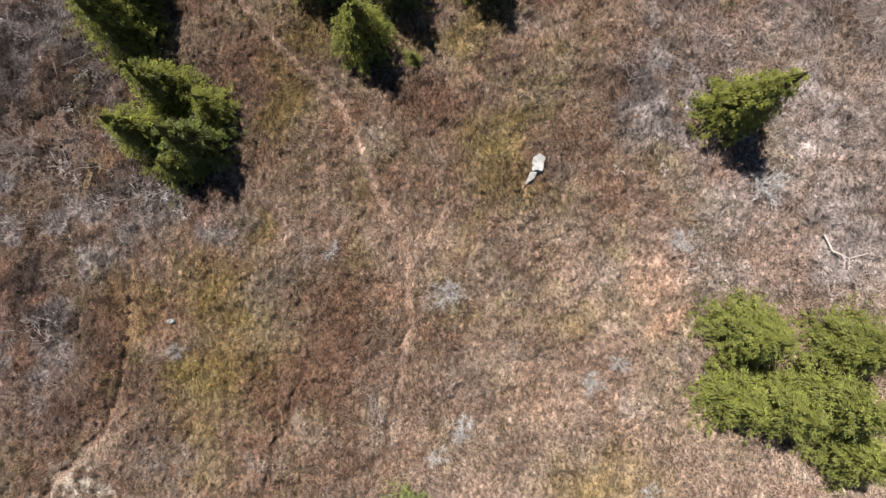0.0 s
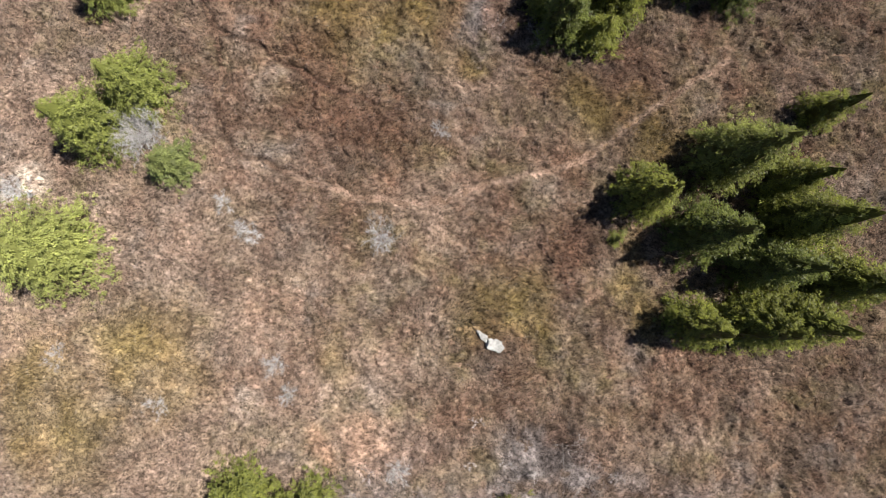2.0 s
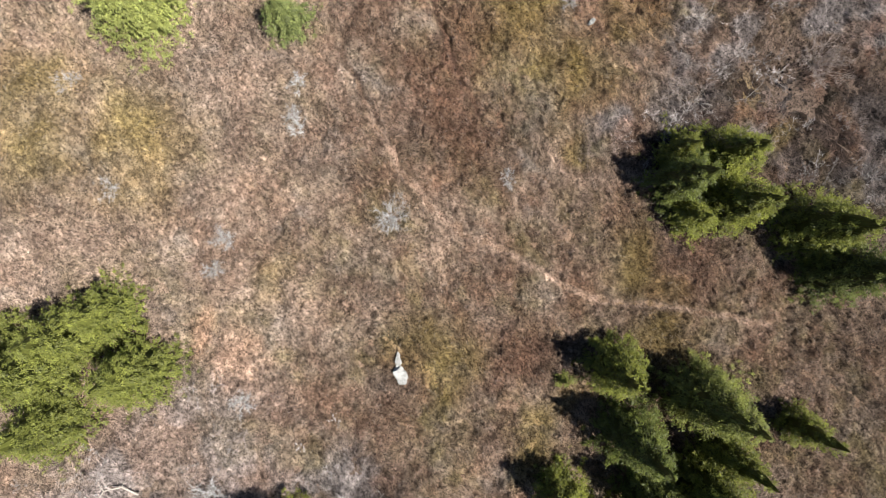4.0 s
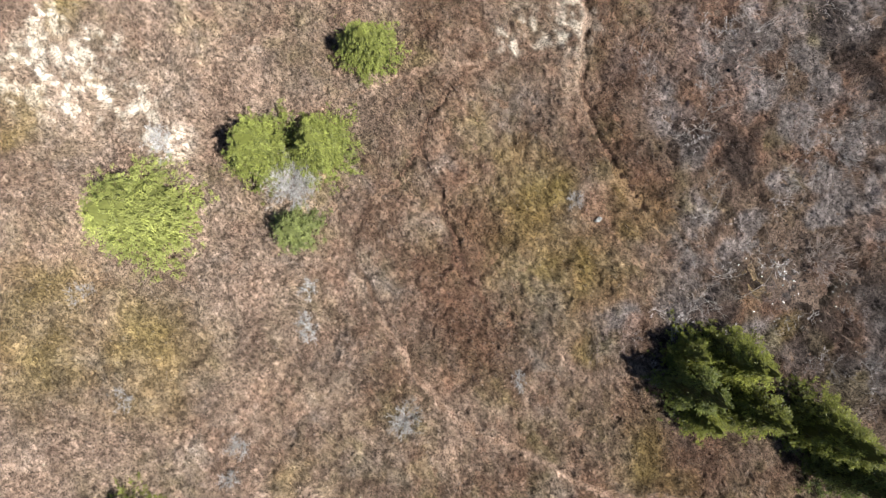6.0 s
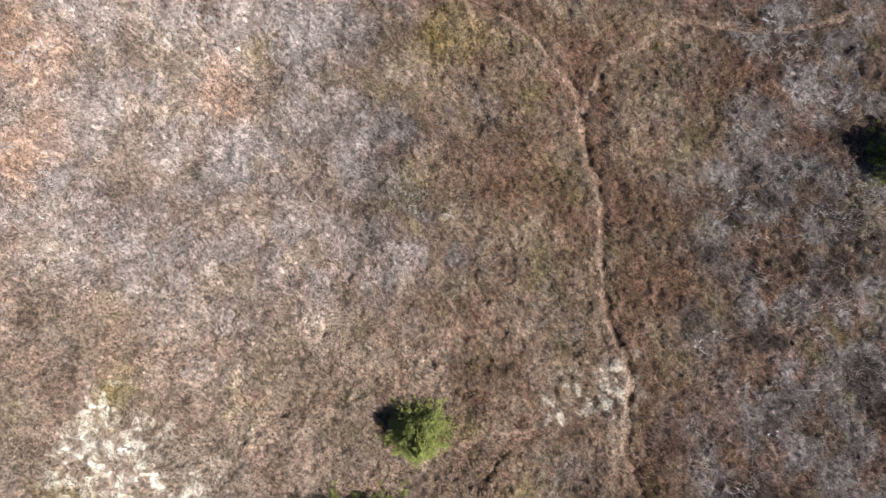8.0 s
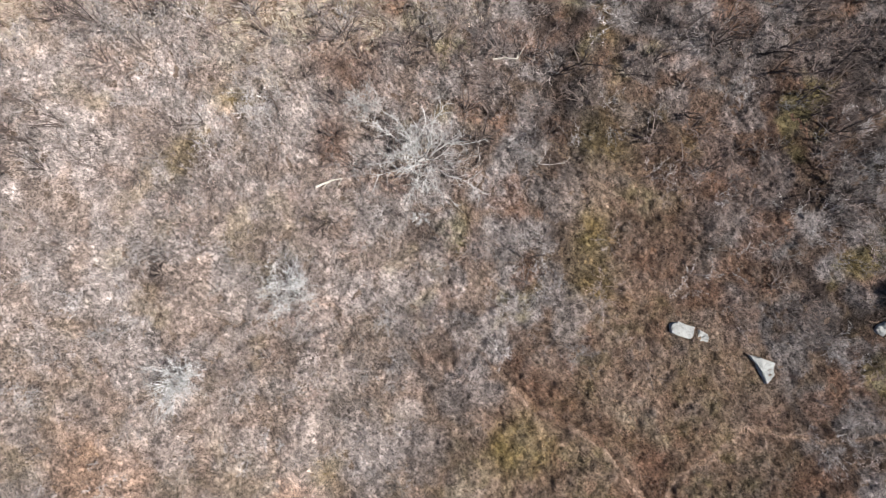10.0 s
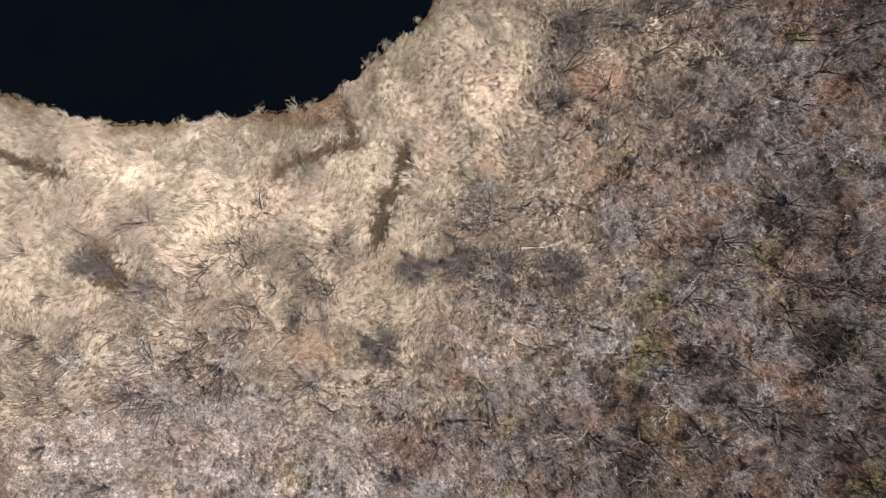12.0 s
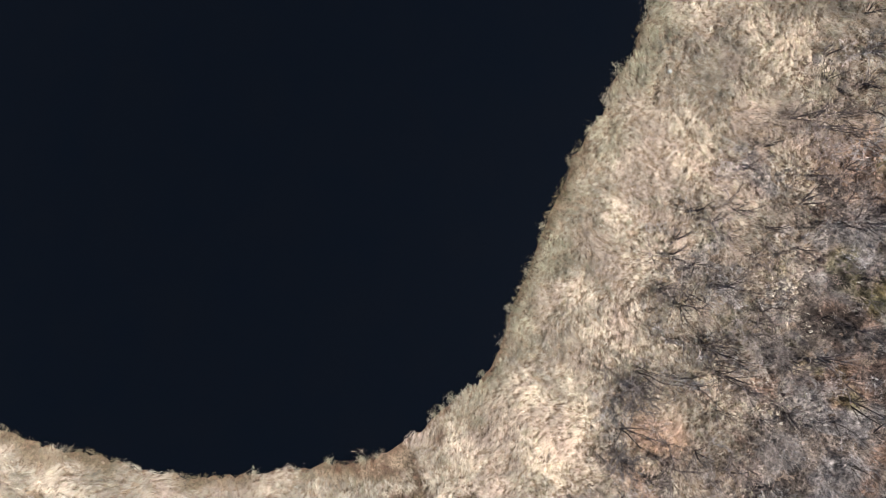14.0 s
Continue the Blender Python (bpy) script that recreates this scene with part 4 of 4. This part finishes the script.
# ---- spruces ----
def spruce(x, y, height, radius, seed, hue="yellow-green", label="", fat=0.86):
    rng = np.random.default_rng(seed)
    tree = tagged(new("spruce_tree"), label or f"dense {hue} spruce standing in brown heath", "tree", "spruces in the heath")
    tree.location = (x, y, float(ground_height(np.array(x), np.array(y))))
    v, f = tube_arrays([(0, 0, -0.25), (0.02, 0.01, height * 0.35), (0.0, 0.02, height * 0.7), (0, 0, height * 0.97)], (0.028 * height + 0.02, 0.02 * height, 0.011 * height, 0.008), 8)
    part("trunk", raw_mesh("trunk", v, f, BARK, None, True), tree)
    # lime-green and fresh-green carry the sun's backscatter glow in the needle colour
    tone = np.array({"yellow-green": (0.180, 0.188, 0.033), "green": (0.125, 0.142, 0.030), "lime-green": (0.285, 0.300, 0.088), "fresh-green": (0.215, 0.232, 0.058), "bluish-green": (0.188, 0.210, 0.070), "golden-green": (0.185, 0.196, 0.044)}[hue])
    lobe = rng.uniform(0, 6, 4)

    def reach(t, a):
        return radius * np.clip(1 - t, 0, 1) ** fat * (1 + 0.13 * np.sin(2 * a + lobe[0]) + 0.10 * np.sin(5 * a + lobe[1] + 4 * t) + 0.07 * np.sin(9 * a + lobe[2] + 17 * t))
    broad = radius > 0.3 * height
    # inner twigs round the stem, in needle tone darkened for the shade between boughs
    t, a = np.meshgrid(np.linspace(0.02, 0.97, 14), np.linspace(0, 2 * math.pi, 16, endpoint=False), indexing="ij")
    r = 0.6 * reach(t, a) * rng.uniform(0.85, 1.15, t.shape)
    core = np.stack([r * np.cos(a), r * np.sin(a), np.maximum(height * t - 0.1 * r, 0.03)], 2).reshape(-1, 3)
    i = (np.arange(13)[:, None] * 16 + np.arange(16)).ravel()
    j = (np.arange(13)[:, None] * 16 + (np.arange(16) + 1) % 16).ravel()
    f = np.concatenate([np.stack([i, j, j + 16], 1), np.stack([i, j + 16, i + 16], 1)])
    shaded_core = (core[f].reshape(-1, 3), np.tile(tone * (0.6 if broad else 0.4), (len(f) * 3, 1)))
    # boughs all round, each with hanging sprays of needles in tufts
    n = int((8.0 if broad else 5.6) * math.pi * radius * math.hypot(height, radius))
    t = np.clip(1 - np.sqrt(1 - (np.arange(n) + 0.5) / n) + rng.normal(0, 0.012, n), 0.01, 0.985)
    a = np.arange(n) * 2.39996 + rng.normal(0, 0.25, n)
    out = reach(t, a) * np.exp(rng.normal(0.02, 0.13, n)) + 0.08
    tip = np.stack([out * np.cos(a), out * np.sin(a), height * t - 0.12 * out], 1)
    root = np.stack([np.zeros(n), np.zeros(n), np.minimum(height * t + 0.22 * out, 0.98 * height)], 1)
    across = np.stack([-np.sin(a), np.cos(a), np.zeros(n)], 1)
    rep = np.repeat(np.arange(n), 3)
    s = np.tile((0.66, 0.84, 1.0), n) + rng.normal(0, 0.05, 3 * n)
    hub = root[rep] + (tip - root)[rep] * s[:, None] + across[rep] * (rng.normal(0, 0.11, 3 * n) * np.minimum(1, out[rep] / 0.7))[:, None]
    hub[:, 2] = np.maximum(hub[:, 2] - 0.05 * s, 0.08)
    colour = tone * np.exp(rng.normal(0, 0.13 if broad else 0.20, (n, 1)))[rep] * np.exp(rng.normal(0, 0.12, (3 * n, 1)))
    k = 18 if broad else 23
    near = np.repeat(np.arange(3 * n), k)
    ahead = unit((tip - root)[rep])[near]
    way = unit(0.55 * ahead + rng.normal(0, 0.42, (len(near), 3)) + (0, 0, -0.12))
    small = np.clip(0.6 + 0.4 * out[rep][near] / 0.8, 0.55, 1.0)
    pos = hub[near] + rng.normal(0, 0.075, (len(near), 3)) * small[:, None]
    sprays = blade_arrays(rng, pos, way, rng.uniform(0.07, 0.145, len(near)) * small, rng.uniform(0.05, 0.085, len(near)) * small, colour[near] * rng.uniform(0.75, 1.3, (len(near), 1)), across[rep][near])
    part("crown", blade_mesh("crown", [shaded_core, sprays], NEEDLES), tree)
    return tree


SPRUCES = [(13.7, 6.6, 7.0, 1.6), (-14.9, 5.5, 5.7, 1.7), (-13.4, 3.9, 3.4, 1.1), (-12.3, 5.0, 5.9, 1.5), (-13.8, 7.7, 5.8, 1.7), (-16.0, 10.9, 6.9, 1.9),
           (-15.8, 13.4, 7.0, 1.8), (-4.05, 10.3, 6.2, 1.5), (-11.7, 6.9, 3.6, 1.2), (-2.6, 13.2, 7.5, 1.6), (-5.8, 17.1, 6.0, 1.2), (-3.9, 17.6, 8.0, 1.8),
           (-1.5, 16.3, 7.5, 1.6), (1.9, 13.5, 5.8, 1.4)]
WEST_SPRUCES = [(1.4, 16.1, 7.0, 1.6), (0.9, 17.6, 7.5, 1.8), (-1.3, 20.3, 7.0, 1.8), (-9.6, 18.6, 5.0, 1.0), (14.4, -4.1, 5.0, 2.0), (13.7, -7.2, 4.2, 1.7), (15.8, -7.5, 5.2, 1.8),
                (19.0, -4.7, 5.5, 1.9), (18.0, -7.1, 6.2, 2.0), (19.2, -9.7, 4.8, 1.8), (-40.1, -11.7, 6.0, 2.0), (-47.8, -23.8, 6.0, 2.0)]
for k, (x, y, h, r) in enumerate(SPRUCES + WEST_SPRUCES):
    spruce(x, y, h, r, 400 + k, "golden-green" if 4 <= k - len(SPRUCES) <= 9 else "yellow-green" if k % 3 or k == 0 or k >= len(SPRUCES) else "green")
spruce(-6.5, 14.0, 8.0, 1.9, 450, "golden-green")
spruce(-1.7, 9.4, 1.3, 0.5, 451, "golden-green", "small golden-green spruce sapling beside taller spruces")
spruce(3.2, -18.6, 6.5, 2.6, 452, "lime-green", "broad bright yellow-green spruce alone in olive heath", 0.7)
spruce(-3.3, -17.5, 5.5, 1.9, 453, "fresh-green", "young spruce beside a grey leafless shrub")
spruce(-5.6, -15.8, 4.8, 1.9, 454, "fresh-green", "young spruce beside a grey leafless shrub")
spruce(-2.0, -13.5, 3.3, 1.2, 455, "bluish-green", "small bluish-green spruce below a grey shrub")
spruce(-10.6, -18.3, 4.4, 1.6, 456, "fresh-green", "small round spruce beside a worn trail")


# ---- boulders and dead wood ----
def block(outline, height, seed):
    """A rough flat-topped stone over an outline, with worn edges."""
    bm = bmesh.new()
    low = [bm.verts.new((x * 1.08, y * 1.08, -0.25)) for x, y in outline]
    face = bm.faces.new(low)
    up = bmesh.ops.extrude_face_region(bm, geom=[face])["geom"]
    top = [v for v in up if isinstance(v, bmesh.types.BMVert)]
    for v in top:
        v.co = Vector((v.co.x * 0.82, v.co.y * 0.82, height * (0.85 + 0.3 * noise.noise(v.co * 2 + Vector((seed, 0, 0))))))
    bmesh.ops.recalc_face_normals(bm, faces=bm.faces)
    bmesh.ops.bevel(bm, geom=list(bm.edges), offset=0.07, segments=2, affect="EDGES", profile=0.6)
    bmesh.ops.triangulate(bm, faces=bm.faces)
    bmesh.ops.subdivide_edges(bm, edges=bm.edges, cuts=2)
    for v in bm.verts:
        v.co += v.co.normalized() * (0.11 * noise.noise(v.co * 3.5 + Vector((0, seed, 0))) + 0.07 * noise.noise(v.co * 9 + Vector((0, seed, 0))))
    return bm


def boulder(x, y, pieces, label, seed):
    rock = tagged(new("boulder"), label, "rock", "pale boulders in the heath")
    rock.matrix_world = pose(x, y, float(ground_height(np.array(x), np.array(y))))
    for k, (outline, height) in enumerate(pieces):
        a, b = np.mean(outline, axis=0)
        bm = block([(p - a, q - b) for p, q in outline], height, seed + 3.7 * k)
        bmesh.ops.translate(bm, verts=bm.verts, vec=(a - x, b - y, 0))
        bm_part("stone", bm, ROCK, rock)
    return rock


def ring_of(x, y, rx, ry, count=7):
    return [(x + rx * math.cos(2 * math.pi * k / count) * (1 + 0.2 * math.sin(5 * k)), y + ry * math.sin(2 * math.pi * k / count)) for k in range(count)]


boulder(-37.2, -31.9, [([(-36.68, -32.82), (-37.11, -32.69), (-37.63, -31.64), (-36.97, -31.29), (-36.41, -32.39)], 0.5),
                       ([(-37.66, -31.52), (-37.88, -30.99), (-37.54, -30.61), (-37.02, -31.12)], 0.45)], "white boulder split by a dark crack in heath", 5)
boulder(-38.8, -27.7, [([(-38.68, -28.74), (-39.06, -28.15), (-39.47, -27.44), (-38.9, -26.95), (-38.24, -26.87), (-38.56, -27.68)], 0.45)], "white wedge-shaped boulder in grey heath", 11)
boulder(4.6, 3.9, [([(4.38, 3.75), (4.30, 4.15), (4.42, 4.50), (4.72, 4.62), (5.02, 4.44), (4.94, 4.05), (4.80, 3.68)], 0.42), ([(4.06, 3.05), (4.02, 3.28), (4.28, 3.72), (4.62, 3.72), (4.45, 3.36)], 0.3)], "rough pale rock showing through brown heath", 17)
boulder(-14.3, -4.0, [(ring_of(-14.3, -4.0, 0.18, 0.15), 0.36)], "small white stone in golden heath", 23)
boulder(-71.4, -78.6, [(ring_of(-71.4, -78.6, 0.13, 0.12), 0.24)], "small pale stone in dry bank grass", 31)
boulder(-44.9, -24.9, [(ring_of(-44.9, -24.9, 0.45, 0.32), 0.4)], "pale rock among dark heath shrubs", 29)


def dead_branch(points, thick, label, seed):
    rng = np.random.default_rng(seed)
    x, y = np.array(points)[:, 0], np.array(points)[:, 1]
    z = ground_height(x, y) + 0.32 + 0.1 * rng.random(len(x))
    log = tagged(new("fallen_branch"), label, "branch", "fallen branches")
    log.location = (x[0], y[0], z[0])
    pts = np.stack([x - x[0], y - y[0], z - z[0]], 1)
    v, f = tube_arrays(pts, np.linspace(thick, thick * 0.35, len(pts)), 7)
    part("stem", raw_mesh("stem", v, f, WOOD, None, True), log)
    for k in range(3):
        i = rng.integers(1, len(pts))
        a = rng.uniform(0, 2 * math.pi)
        end = pts[i] + np.array((math.cos(a), math.sin(a), 0.1)) * rng.uniform(0.4, 0.9)
        v, f = tube_arrays([pts[i], (pts[i] + end) / 2 + (0, 0, 0.05), end], (thick * 0.45, thick * 0.3, thick * 0.12), 5)
        part("side_branch", raw_mesh("side_branch", v, f, WOOD, None, True), log)
    return log


dead_branch([(-45.6, -59.5), (-46.6, -58.6), (-47.3, -58.2), (-48.2, -57.9)], 0.035, "bleached fallen branch over dark shrubs", 1)
dead_branch([(18.6, 0.6), (19.0, -0.2), (19.7, -0.6), (20.8, -0.3)], 0.05, "curved bleached branch in grey twigs", 2)
dead_branch([(-1.0, -46.6), (-0.3, -46.9), (0.4, -46.2)], 0.06, "bleached branch lying in orange heath", 3)
dead_branch([(-39.6, -50.2), (-40.2, -49.8), (-40.6, -49.3)], 0.07, "short bleached branch in dark heath", 4)
dead_branch([(-27.4, -51.6), (-28.3, -51.3), (-28.8, -51.0)], 0.07, "short bleached branch in grey thicket", 5)


# ---- reed tufts at the waterline ----
def reed_tuft(x, y, size, seed):
    rng = np.random.default_rng(seed)
    tuft = tagged(new("reed_tuft"), "small pale dry reed tuft at the waterline", "grass tuft", "reed tufts along the pond edge")
    while shore_distance(np.array(x), np.array(y)) < -0.1:
        x, y = x + 0.04 * (x - cx) / math.hypot(x - cx, y - cy), y + 0.04 * (y - cy) / math.hypot(x - cx, y - cy)
    tuft.location = (x, y, WATER_Z - 0.08)
    n = 150
    pos = np.c_[rng.normal(0, 0.22 * size, (n, 2)), np.zeros(n)]
    col = np.array((0.46, 0.40, 0.29)) * rng.uniform(0.55, 1.25, (n, 1))
    blades = blade_arrays(rng, pos, outward(rng, n, 5, 60), rng.uniform(0.3, 0.75, n) * size, rng.uniform(0.014, 0.028, n), col)
    tagged(part("blades", blade_mesh("blades", [blades], STRAW), tuft), kind="stuff")


for k, (x, y, size) in enumerate([(-42.1, -75.4, 0.9), (-42.7, -74.8, 0.5), (-57.0, -75.9, 0.7), (-54.7, -75.0, 0.8), (-68.9, -81.0, 0.8), (-60.5, -77.2, 0.6), (-52.8, -74.3, 0.6), (-59.6, -77.3, 0.5),
                                 (-48.3, -73.9, 0.7), (-47.5, -74.1, 0.6), (-46.9, -74.3, 0.7), (-50.6, -73.6, 0.5), (-40.1, -76.1, 0.6), (-36.6, -79.0, 0.6)]):
    reed_tuft(x, y, size, 700 + k)
